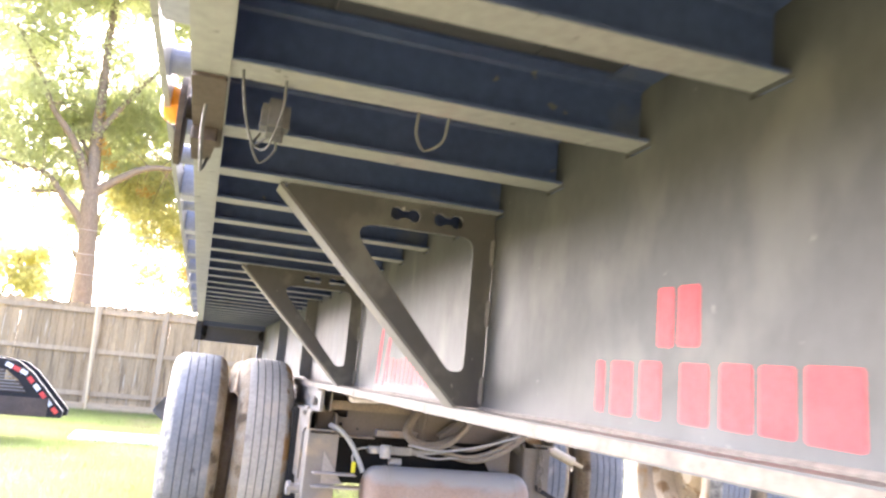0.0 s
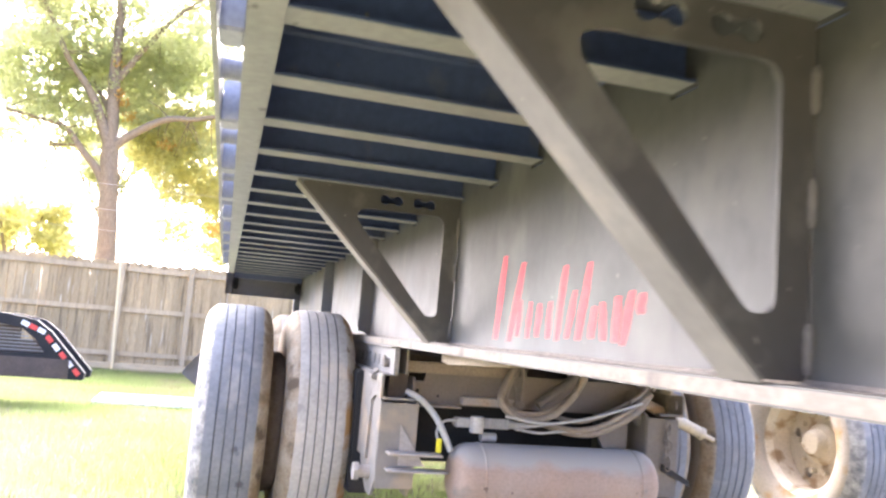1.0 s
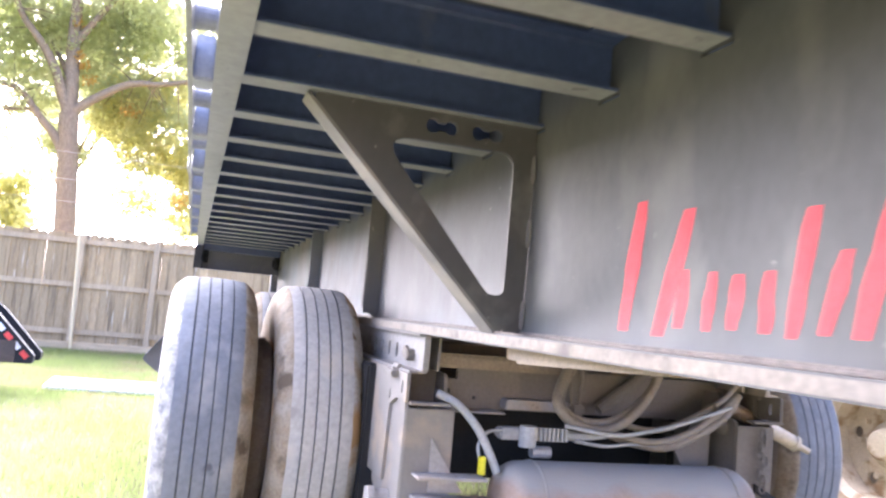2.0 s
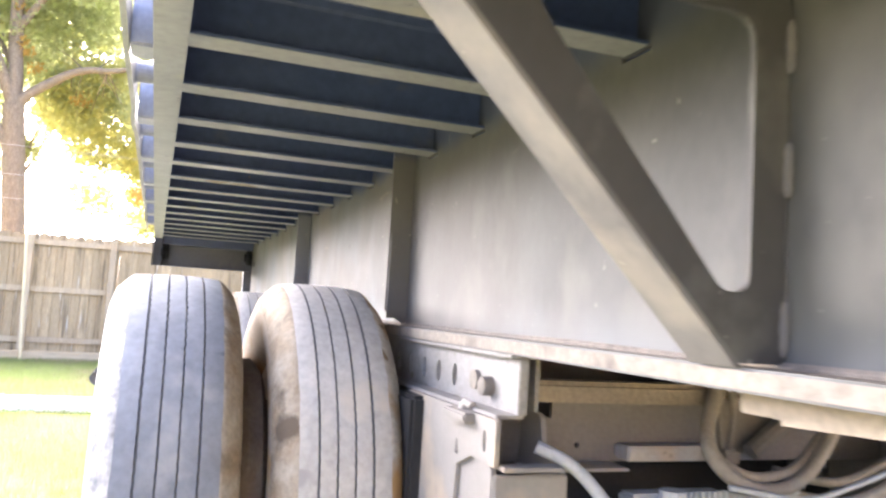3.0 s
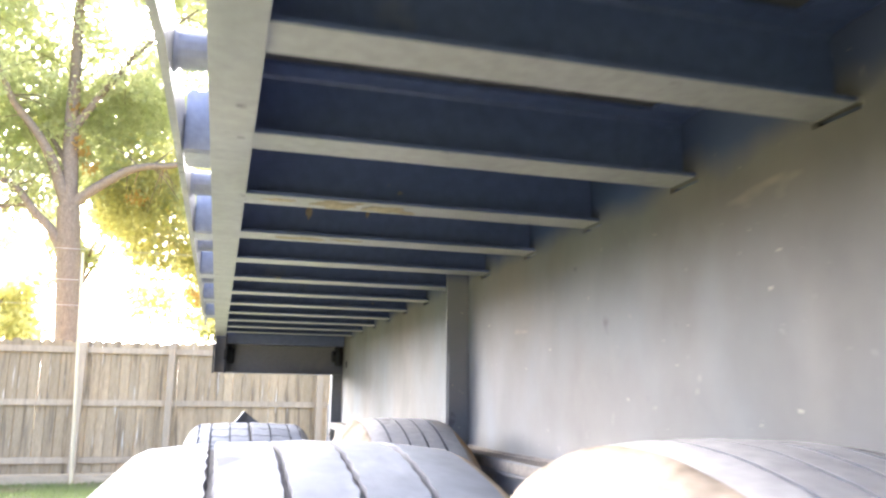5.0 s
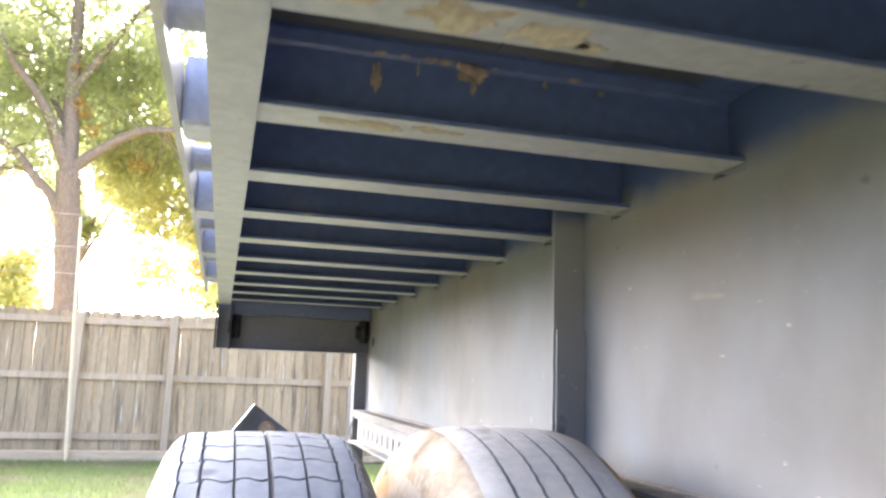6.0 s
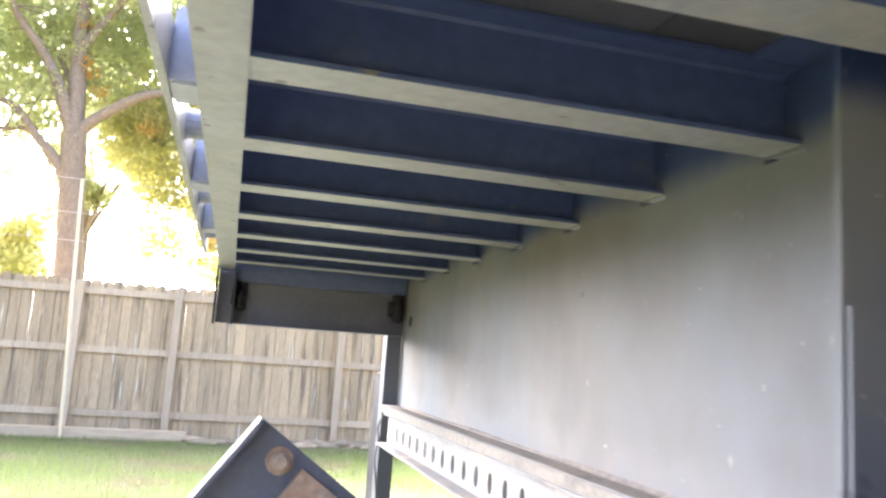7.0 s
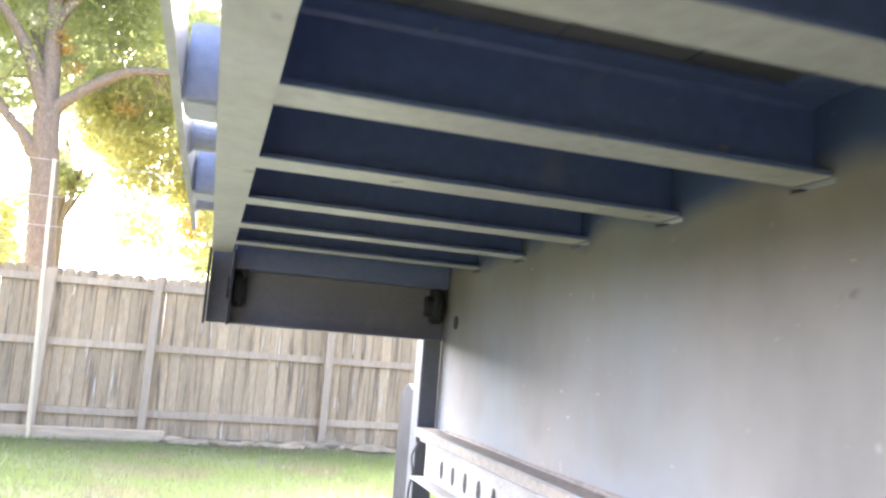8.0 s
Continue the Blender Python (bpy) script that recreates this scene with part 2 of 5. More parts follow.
MUDDY = material("mud_stained_tyre_rubber", (0.46, 0.445, 0.42), 0.9, second=(0.35, 0.335, 0.315), scale=7, amount=0.6, grain=0.12, grain_scale=60,
                 bump=0.12, bump_scale=90, dust=(0.48, 0.44, 0.38), dust_scale=5.0, dust_at=0.57, specks=(0.29, 0.275, 0.26), speck_scale=9, speck_at=0.64, spec=0.15)
CLAY = material("clay_smeared_sidewall_rubber", (0.29, 0.265, 0.235), 0.9, second=(0.36, 0.305, 0.24), scale=7, amount=0.5, grain=0.12, bump=0.15,
                dust=(0.30, 0.195, 0.10), dust_scale=6, dust_at=0.52, spec=0.15)
GROOVE = material("dark_tyre_groove_rubber", (0.085, 0.087, 0.095), 0.9, second=(0.12, 0.12, 0.125), scale=25, bump=0.2)
RIM = material("cream_painted_wheel_rim", (0.52, 0.44, 0.32), 0.55, second=(0.60, 0.54, 0.44), scale=6, bump=0.08, dust=(0.30, 0.20, 0.11), dust_scale=8, dust_at=0.54)
HOSE = material("dusty_tan_air_hose", (0.27, 0.235, 0.19), 0.7, second=(0.20, 0.172, 0.142), scale=15, bump=0.1)
GREYHOSE = material("grey_plastic_line", (0.42, 0.43, 0.44), 0.55, bump=0.05)
WIRE = material("dusty_grey_wire", (0.13, 0.13, 0.135), 0.6, bump=0.05)
CABLE = material("pale_cable_sheath", (0.55, 0.53, 0.48), 0.6, bump=0.02)
YELLOW = material("yellow_plastic", (0.75, 0.70, 0.03), 0.4, bump=0.02)
AMBER = material("amber_lamp_lens", (0.95, 0.33, 0.02), 0.2, bump=0.02)
RED = material("red_spray_paint", (0.56, 0.018, 0.03), 0.65, second=(0.62, 0.035, 0.045), scale=14, grain=0.12, bump=0.05)
TAPE_R = material("red_reflective_tape", (0.70, 0.05, 0.05), 0.35, bump=0.02)
TAPE_W = material("white_reflective_tape", (0.85, 0.85, 0.85), 0.35, bump=0.02)
PLANK = material("dark_deck_plank_wood", (0.05, 0.053, 0.065), 0.8, second=(0.075, 0.075, 0.085), scale=8, stretch=(0.3, 4, 4), grain=0.2, bump=0.2, vary=0.2)
WOOD = material("weathered_fence_wood", (0.47, 0.350, 0.195), 0.85, second=(0.35, 0.258, 0.142), scale=2.2, amount=0.6, grain=0.2, grain_scale=18,
                stretch=(7, 7, 0.5), bump=0.3, bump_scale=30, vary=0.18, dust=(0.21, 0.155, 0.09), dust_scale=1.6, dust_at=0.54, specks=(0.58, 0.50, 0.36), speck_scale=3.2, speck_at=0.66, spec=0.2)
POST = material("weathered_fence_post", (0.50, 0.385, 0.24), 0.85, second=(0.39, 0.30, 0.185), scale=5, stretch=(5, 5, 0.7), grain=0.2, bump=0.25, vary=0.1, spec=0.2)
TIMBER = material("pale_landscape_timber", (0.52, 0.40, 0.25), 0.85, second=(0.40, 0.31, 0.19), scale=5, stretch=(0.6, 5, 5), grain=0.15, bump=0.2, spec=0.12)
WHITE = material("white_panel", (0.80, 0.80, 0.80), 0.5, second=(0.7, 0.7, 0.7), scale=5, bump=0.05)
BARK = material("grey_brown_tree_bark", (0.25, 0.20, 0.14), 0.95, second=(0.18, 0.138, 0.095), scale=10, stretch=(3, 3, 0.8), grain=0.3, grain_scale=30, bump=0.6, bump_scale=24, spec=0.15)
LAWN = material("lawn_soil_and_thatch", (0.150, 0.152, 0.085), 0.95, second=(0.175, 0.165, 0.105), scale=1.4, amount=0.5, grain=0.3, grain_scale=40, bump=0.4,
                dust=(0.175, 0.16, 0.09), dust_scale=0.9, dust_at=0.62, spec=0.08)
STONE = material("pale_edging_stone", (0.34, 0.28, 0.185), 0.9, second=(0.2, 0.15, 0.09), scale=8, bump=0.4, vary=0.25, spec=0.1)
MULCH = material("brown_mulch_bed", (0.17, 0.118, 0.062), 0.95, second=(0.30, 0.235, 0.14), scale=12, grain=0.4, bump=0.8, bump_scale=40, spec=0.08)
GRASS = leafy("grass_blade", (0.125, 0.168, 0.062), (0.245, 0.26, 0.115), (0.25, 0.31, 0.115), patch=(0.26, 0.245, 0.135))
LEAF = leafy("oak_leaf", (0.205, 0.24, 0.095), (0.37, 0.37, 0.17), (0.58, 0.61, 0.34))
LEAF_Y = leafy("yellowing_leaf", (0.30, 0.315, 0.085), (0.46, 0.43, 0.145), (0.66, 0.63, 0.30))
LEAF_O = leafy("orange_leaf", (0.36, 0.23, 0.07), (0.45, 0.30, 0.10), (0.66, 0.44, 0.16))
LEAF_FAR = leafy("distant_leaf", (0.19, 0.21, 0.09), (0.29, 0.28, 0.125), (0.44, 0.45, 0.21))


# ---- mesh helpers ----
def link(name, bm, mat, parent=None, label="", smooth=False):
    mesh = bpy.data.meshes.new(name)
    bmesh.ops.recalc_face_normals(bm, faces=bm.faces)
    bm.to_mesh(mesh)
    bm.free()
    for m in mat if isinstance(mat, (list, tuple)) else [mat]:
        mesh.materials.append(m)
    if smooth:
        for p in mesh.polygons:
            p.use_smooth = True
        mesh.set_sharp_from_angle(angle=radians(38))
    ob = new(name, mesh)
    ob.parent = parent
    if label:
        tagged(ob, label)
    return ob


part = link


def again(ob, parent, m):
    """Another object on the same mesh, under parent."""
    o = new(ob.name.split(".")[0], ob.data)
    o.parent, o.matrix_basis = parent, m
    if "label" in ob:
        tagged(o, ob["label"])
    return o


def base(name, x, y, z, label, category, group="", kind=""):
    ob = new(name)
    ob.location = (x, y, z)
    return tagged(ob, label, category, group, kind)


def box(bm, x0, x1, y0, y1, z0, z1, bevel=0.0, slot=0):
    vs = [bm.verts.new((x, y, z)) for x in (x0, x1) for y in (y0, y1) for z in (z0, z1)]
    fs = [bm.faces.new([vs[i] for i in f]) for f in ((0, 1, 3, 2), (4, 6, 7, 5), (0, 4, 5, 1), (2, 3, 7, 6), (0, 2, 6, 4), (1, 5, 7, 3))]
    for f in fs:
        f.material_index = slot
    if bevel:
        bmesh.ops.bevel(bm, geom=list({e for f in fs for e in f.edges}), offset=bevel, segments=2, affect="EDGES")
    return fs


def tube(bm, pts, r, seg=10, cap=True, slot=0, twist=0.0):
    """A round rod along points; r is one radius or one for each point."""
    pts = [Vector(p) for p in pts]
    rs = r if isinstance(r, (list, tuple)) else [r] * len(pts)
    rings, side = [], None
    for i, p in enumerate(pts):
        d = (pts[min(i + 1, len(pts) - 1)] - pts[max(i - 1, 0)]).normalized()
        if side is None:
            side = d.orthogonal().normalized()
        side = (side - d * side.dot(d)).normalized()
        up = d.cross(side)
        rings.append([bm.verts.new(p + rs[i] * (math.cos(a) * side + math.sin(a) * up)) for a in
                      (2 * math.pi * k / seg + twist for k in range(seg))])
    for a, b in zip(rings, rings[1:]):
        for k in range(seg):
            bm.faces.new((a[k], a[(k + 1) % seg], b[(k + 1) % seg], b[k])).material_index = slot
    if cap:
        bm.faces.new(rings[0][::-1]).material_index = slot
        bm.faces.new(rings[-1]).material_index = slot


def curve_through(pts, n=8):
    """Points of a smooth line through the given ones."""
    p = [Vector(q) for q in pts]
    p = [2 * p[0] - p[1], *p, 2 * p[-1] - p[-2]]
    out = []
    for a, b, c, d in zip(p, p[1:], p[2:], p[3:]):
        for i in range(n):
            t = i / n
            out.append(0.5 * ((2 * b) + (c - a) * t + (2 * a - 5 * b + 4 * c - d) * t * t + (3 * b - a - 3 * c + d) * t ** 3))
    return out + [p[-2]]


def plate(bm, loops, thick, place, slot=0):
    """A flat plate with holes: outlines in 2D, the first one outside; place maps (u, v, w) to the world, w being across the plate."""
    fresh, edges = [], []
    for loop in loops:
        vs = [bm.verts.new(place(u, v, 0.0)) for u, v in loop]
        fresh += vs
        edges += [bm.edges.new((vs[i], vs[(i + 1) % len(vs)])) for i in range(len(vs))]
    faces = [g for g in bmesh.ops.triangle_fill(bm, use_beauty=True, edges=edges)["geom"] if isinstance(g, bmesh.types.BMFace)]
    out = bmesh.ops.extrude_face_region(bm, geom=faces)["geom"]
    step = Vector(place(0, 0, thick)) - Vector(place(0, 0, 0))
    for v in out:
        if isinstance(v, bmesh.types.BMVert):
            v.co += step
    for f in out:
        if isinstance(f, bmesh.types.BMFace):
            f.material_index = slot


def rounded(pts, r, n=5):
    """A polygon with its corners rounded by r (one for all or one each)."""
    out = []
    rs = r if isinstance(r, (list, tuple)) else [r] * len(pts)
    for i, p in enumerate(pts):
        p = Vector(p)
        a, b = Vector(pts[i - 1]) - p, Vector(pts[(i + 1) % len(pts)]) - p
        if rs[i] <= 0:
            out.append(tuple(p))
            continue
        half = a.angle(b) / 2
        cut = min(rs[i] / math.tan(half), 0.48 * a.length, 0.48 * b.length)
        p0, p1 = p + a.normalized() * cut, p + b.normalized() * cut
        for k in range(n + 1):
            t = k / n
            out.append(tuple((1 - t) ** 2 * p0 + 2 * t * (1 - t) * p + t * t * p1))
    return out


def oval(u, v, ru, rv, n=14):
    return [(u + ru * math.cos(2 * math.pi * k / n), v + rv * math.sin(2 * math.pi * k / n)) for k in range(n)]


def turn(bm, profile, seg, slot=lambda i, k: 0, radius=None, angles=None, sway=None, shift=None):
    """A body of revolution about the x axis; the profile is a list of (x, r). radius(i, k) may change r at ring point i, step k."""
    rings = []
    for k in range(seg):
        a = angles[k] if angles else 2 * math.pi * k / seg
        ring = []
        for i, (x, r) in enumerate(profile):
            b, q = a + (sway(x) if sway else 0.0), radius(i, k) if radius else r
            ring.append(bm.verts.new((shift(i, k) if shift else x, math.sin(b) * q, math.cos(b) * q)))
        rings.append(ring)
    for k in range(seg):
        a, b = rings[k], rings[(k + 1) % seg]
        for i in range(len(profile) - 1):
            f = bm.faces.new((a[i], a[i + 1], b[i + 1], b[i]))
            f.material_index = slot(i, k)


# ---- the yard ----
PITCH = 0.305          # from one crossmember to the next
ZC = 1.36              # underside of the crossmembers
FENCE_Y = 15.02


def ground_z(x, y):
    t = min(1.0, max(0.0, (y - 4.5) / 9.5))
    return -0.15 * t * t * (3 - 2 * t)


bm = bmesh.new()
xs = [-400, -120, -40, -20] + [-14 + 0.5 * i for i in range(57)] + [20, 40, 120, 400]
ys = [-400, -120, -40, -20, -10] + [-6 + 0.5 * i for i in range(53)] + [30, 45, 120, 400]
grid = [[bm.verts.new((x, y, ground_z(x, y) + (0.02 * noise.noise((x * 0.5, y * 0.5, 0)) if -14 < x < 14 and -6 < y < 20 else 0))) for y in ys] for x in xs]
for a, b in zip(grid, grid[1:]):
    for i in range(len(ys) - 1):
        bm.faces.new((a[i], b[i], b[i + 1], a[i + 1]))
ground = link("ground", bm, LAWN, smooth=True)
tagged(ground, "green lawn with worn straw-coloured patches", "lawn", kind="structure")


# ---- the flatbed trailer ----
trailer = base("flatbed_trailer", 0, 0, 0, "grey-painted steel flatbed semi-trailer parked on a lawn", "trailer")
Y0, Y1 = -7.9, 6.72    # the stretch of the trailer that is built
WEB2 = 1.08            # the other main beam
MID = WEB2 / 2


def beam(x, side):
    """A main beam: web plate, dusty bottom flange, top flange. side: -1 for the outer face towards -x."""
    bm = bmesh.new()
    slots = [[(PITCH * k - 0.004, ZC - 0.009), (PITCH * k + 0.070, ZC - 0.009), (PITCH * k + 0.070, ZC - 0.001), (PITCH * k - 0.004, ZC - 0.001)] for k in range(-25, 22)]
    plate(bm, [[(Y0, 0.9125), (Y1, 0.9125), (Y1, ZC + 0.095), (Y0, ZC + 0.095)]] + slots, 0.008, lambda u, v, w: (x - side * w, u, v))
    box(bm, x - 0.062, x + 0.062, Y0, Y1, 0.8865, 0.9125, bevel=0.003, slot=1)
    box(bm, x - 0.068, x + 0.068, Y0, Y1, ZC + 0.095, ZC + 0.101, slot=2)
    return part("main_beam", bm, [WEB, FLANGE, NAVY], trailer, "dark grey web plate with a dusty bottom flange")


near_beam = beam(0.0, -1)
far_beam = beam(WEB2, 1)

# weld bead between web and bottom flange
bm = bmesh.new()
tube(bm, [(-0.004, y * 0.1, 0.9140 + 0.0012 * math.sin(y * 7.3)) for y in range(-78, 67)], 0.006, 6)
part("weld_bead", bm, FLANGE, near_beam)


def gusset(y):
    """Triangular bracket under a crossmember: a diagonal leg, a rounded opening, and two pairs of joined round holes."""
    bm = bmesh.new()
    outer = rounded([(-0.50, ZC), (-0.004, ZC), (-0.004, 0.917), (-0.062, 0.917)], [0.012, 0, 0, 0.006])
    hole = rounded([(-0.350, 1.297), (-0.052, 1.299), (-0.052, 0.992), (-0.088, 0.992)], [0.035, 0.035, 0.028, 0.028])
    def bone(u, v):
        r, d = 0.0155, 0.020
        left = [(u - d + r * math.cos(a), v + r * math.sin(a)) for a in (radians(35 + 29 * k) for k in range(11))]
        right = [(u + d + r * math.cos(a), v + r * math.sin(a)) for a in (radians(215 + 29 * k) for k in range(11))]
        return left + right
    plate(bm, [outer, hole, bone(-0.219, 1.330), bone(-0.117, 1.330)], 0.010, lambda u, v, w: (u, y - 0.005 + w, v))
    # folded lip along the diagonal
    p, q = Vector((-0.50, y - 0.005, ZC)), Vector((-0.062, y - 0.005, 0.917))
    along = (q - p).normalized()
    out = Vector((along.z, 0, -along.x))
    if out.x > 0:
        out = -out
    bracket = part("gusset_bracket", bm, PAINT, near_beam, "triangular steel bracket with a rounded opening")
    bm = bmesh.new()
    vs = [bm.verts.new(c) for c in (p, q, q + out * 0.007, p + out * 0.007)]
    ws = [bm.verts.new(v.co + Vector((0, 0.075, 0))) for v in vs]
    for a in range(4):
        bm.faces.new((vs[a], vs[(a + 1) % 4], ws[(a + 1) % 4], ws[a]))
    bm.faces.new(vs[::-1])
    bm.faces.new(ws)
    # lip paler than the plate: light from left and below put into its colour
    part("lip", bm, BRACKET, bracket, "dusty folded lip with light in its colour")
    # weld runs where the plate meets the web
    for z0, z1 in ((0.925, 0.985), (1.10, 1.16), (1.24, 1.30)):
        bm = bmesh.new()
        tube(bm, [(-0.006, y - 0.008, z0 + (z1 - z0) * i / 6) for i in range(7)], [0.003, 0.0055, 0.005, 0.006, 0.005, 0.0055, 0.003], 6)
        part("weld_run", bm, BRACKET, bracket)
    return bracket


gusset(0.045)
gusset(1.557)

for y in (2.92, 4.447):
    bm = bmesh.new()
    plate(bm, [[(-0.062, 0.95), (-0.062, ZC + 0.094), (-0.001, ZC + 0.094), (-0.001, 0.917), (-0.012, 0.917)]], 0.010, lambda u, v, w: (u, y + w, v))
    box(bm, -0.058, -0.001, y - 0.008, y - 0.0005, 0.93, 1.16)
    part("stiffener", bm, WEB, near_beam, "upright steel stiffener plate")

# round hole near the rear end of the web, its darkness a black plug
bm = bmesh.new()
tube(bm, [(-0.0025, 6.589, 1.219), (0.02, 6.589, 1.219)], 0.019, 16)
part("bolt_hole_sleeve", bm, BLACK, near_beam)

# painted marks on the web: plain bars, one for each character of the number, slanted brush bars for the script
def paint_bar(name, outline, label):
    bm = bmesh.new()
    plate(bm, [outline], 0.0004, lambda u, v, s: (-0.0008 + s, u, v))
    return part(name, bm, RED, near_beam, label)


for y, w, z0, z1 in ((-0.658, 0.040, 1.043, 1.126), (-0.708, 0.050, 1.043, 1.125),
                     (-0.487, 0.026, 0.944, 1.023), (-0.535, 0.062, 0.942, 1.022), (-0.618, 0.055, 0.942, 1.022),
                     (-0.719, 0.062, 0.941, 1.019), (-0.804, 0.060, 0.940, 1.019), (-0.876, 0.058, 0.939, 1.017), (-0.948, 0.080, 0.936, 1.017)):
    paint_bar("painted_bar", rounded([(y, z0), (y - w, z0 - 0.002), (y - w + 0.003, z1), (y + 0.002, z1 + 0.002)], 0.007), "red spray-painted bar")


def brush_bar(y0, z0, y1, z1, w, seed):
    """A slanted bar with a slightly wavering edge, from (y0, z0) up to (y1, z1)."""
    left, right = [], []
    for i in range(9):
        t = i / 8
        q = w * (0.42 + 0.16 * math.sin(math.pi * t) + 0.10 * noise.noise((t * 4.0, seed, 0.5)))
        y, z = y0 + (y1 - y0) * t + 0.004 * noise.noise((t * 3.0, seed, 2.5)), z0 + (z1 - z0) * t
        left.append((y + q, z))
        right.append((y - q, z))
    return paint_bar("painted_stroke", left + right[::-1], "red painted brush stroke")


for i, (y0, z0, y1, z1, w) in enumerate((
        (1.150, 0.940, 1.112, 1.150, 0.034), (1.050, 0.936, 0.985, 1.125, 0.034),
        (1.000, 0.950, 0.988, 1.035, 0.024), (0.935, 0.948, 0.925, 1.030, 0.020),
        (0.880, 0.952, 0.872, 1.025, 0.024), (0.820, 0.950, 0.812, 1.028, 0.022),
        (0.772, 0.946, 0.746, 1.102, 0.024), (0.722, 0.952, 0.694, 1.048, 0.022),
        (0.672, 0.950, 0.634, 1.101, 0.026), (0.615, 0.955, 0.604, 1.015, 0.022),
        (0.566, 0.952, 0.572, 1.022, 0.022), (0.520, 0.950, 0.514, 1.032, 0.024),
        (0.492, 0.946, 0.466, 1.040, 0.024), (0.436, 1.000, 0.430, 1.035, 0.022))):
    brush_bar(y0, z0, y1, z1, w, i * 2.7)


# crossmembers: rolled I-sections from the web to the side rail
def crossmember_mesh():
    bm = bmesh.new()
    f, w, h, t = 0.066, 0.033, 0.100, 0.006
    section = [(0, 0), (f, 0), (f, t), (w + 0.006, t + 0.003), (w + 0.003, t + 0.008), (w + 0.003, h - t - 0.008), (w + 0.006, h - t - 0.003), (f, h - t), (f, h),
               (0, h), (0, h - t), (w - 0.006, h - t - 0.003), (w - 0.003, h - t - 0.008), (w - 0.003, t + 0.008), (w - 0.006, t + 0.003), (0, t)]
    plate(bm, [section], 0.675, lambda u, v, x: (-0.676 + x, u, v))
    # undersides paler: light from the lawn below is put into their colour
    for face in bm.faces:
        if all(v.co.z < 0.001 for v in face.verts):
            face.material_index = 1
    return bm


model = part("crossmember", crossmember_mesh(), [NAVY, RAIL], trailer, "rolled steel crossmember, blue shade and pale underlight in its colours")
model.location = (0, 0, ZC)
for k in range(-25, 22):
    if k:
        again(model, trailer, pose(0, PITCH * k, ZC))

# dried clay splashed on one crossmember and its neighbour
def splash(name, mat, u0, v0, ru, rv, seed, place, label):
    bm = bmesh.new()
    edge = []
    for k in range(36):
        a = 2 * math.pi * k / 36
        q = 1 + 0.75 * noise.noise((math.cos(a) * 1.7, math.sin(a) * 1.7, seed)) + 0.35 * noise.noise((math.cos(a) * 5, math.sin(a) * 5, seed + 4))
        edge.append((u0 + ru * q * math.cos(a), v0 + rv * q * math.sin(a)))
    plate(bm, [edge], 0.0007, place)
    return part(name, bm, mat, trailer, label)


under = lambda u, v, w: (u, v, ZC - 0.0009 + w)
for i, (x, y, ru, rv) in enumerate(((-0.475, 3.692, 0.042, 0.022), (-0.395, 3.700, 0.040, 0.018), (-0.352, 3.712, 0.018, 0.008), (-0.575, 3.686, 0.022, 0.010), (-0.50, 3.995, 0.045, 0.014), (-0.42, 3.99, 0.03, 0.010))):
    splash("clay_splash", SPLASH, x, y, ru, rv, i * 3.1, under, "dried tan clay splash")
back = lambda u, v, w: (u, PITCH * 13 + 0.0288 + w, v)
for i, (x, z, ru, rv) in enumerate(((-0.374, ZC + 0.080, 0.017, 0.012), (-0.372, ZC + 0.064, 0.004, 0.010), (-0.492, ZC + 0.074, 0.0022, 0.005), (-0.443, ZC + 0.078, 0.0020, 0.007), (-0.275, ZC + 0.080, 0.0025, 0.006), (-0.495, ZC + 0.058, 0.006, 0.016), (-0.195, ZC + 0.078, 0.003, 0.004))):
    splash("clay_splash", CLUMP, x, z, ru, rv, 20 + i * 2.3, back, "dried tan clay splash")


def clay_lump(x, y, z, r, seed):
    """A crumbling lump of dried mud hanging from the upper flange."""
    bm = bmesh.new()
    bmesh.ops.create_icosphere(bm, subdivisions=2, radius=1)
    for v in bm.verts:
        v.co *= 1 + 0.55 * noise.noise(v.co * 1.6 + Vector((seed, 0, 0)))
        v.co = Vector((x + v.co.x * r * 1.7, y + v.co.y * r * 0.7, z + v.co.z * r))
    part("clay_lump", bm, CLUMP, trailer, "brown lump of dried mud under the deck", smooth=True)


for i, (x, z, r) in enumerate(((-0.383, ZC + 0.088, 0.007), (-0.368, ZC + 0.083, 0.008), (-0.408, ZC + 0.091, 0.005), (-0.428, ZC + 0.092, 0.005), (-0.46, ZC + 0.093, 0.004), (-0.492, ZC + 0.093, 0.005), (-0.345, ZC + 0.093, 0.004), (-0.31, ZC + 0.094, 0.003), (-0.235, ZC + 0.092, 0.005))):
    clay_lump(x, PITCH * 13 + 0.0255, z, r, i * 4.3)

# deck planks along the trailer
bm = bmesh.new()
box(bm, 0, 0.1527, Y0, Y1, 0.0, 0.032, bevel=0.002)
plank = part("deck_plank", bm, PLANK, trailer, "dark hardwood deck plank")
plank.location = (-0.66, 0, ZC + 0.1015)
for i in range(1, 16):
    again(plank, trailer, pose(-0.66 + 0.153 * i, 0, ZC + 0.1015))

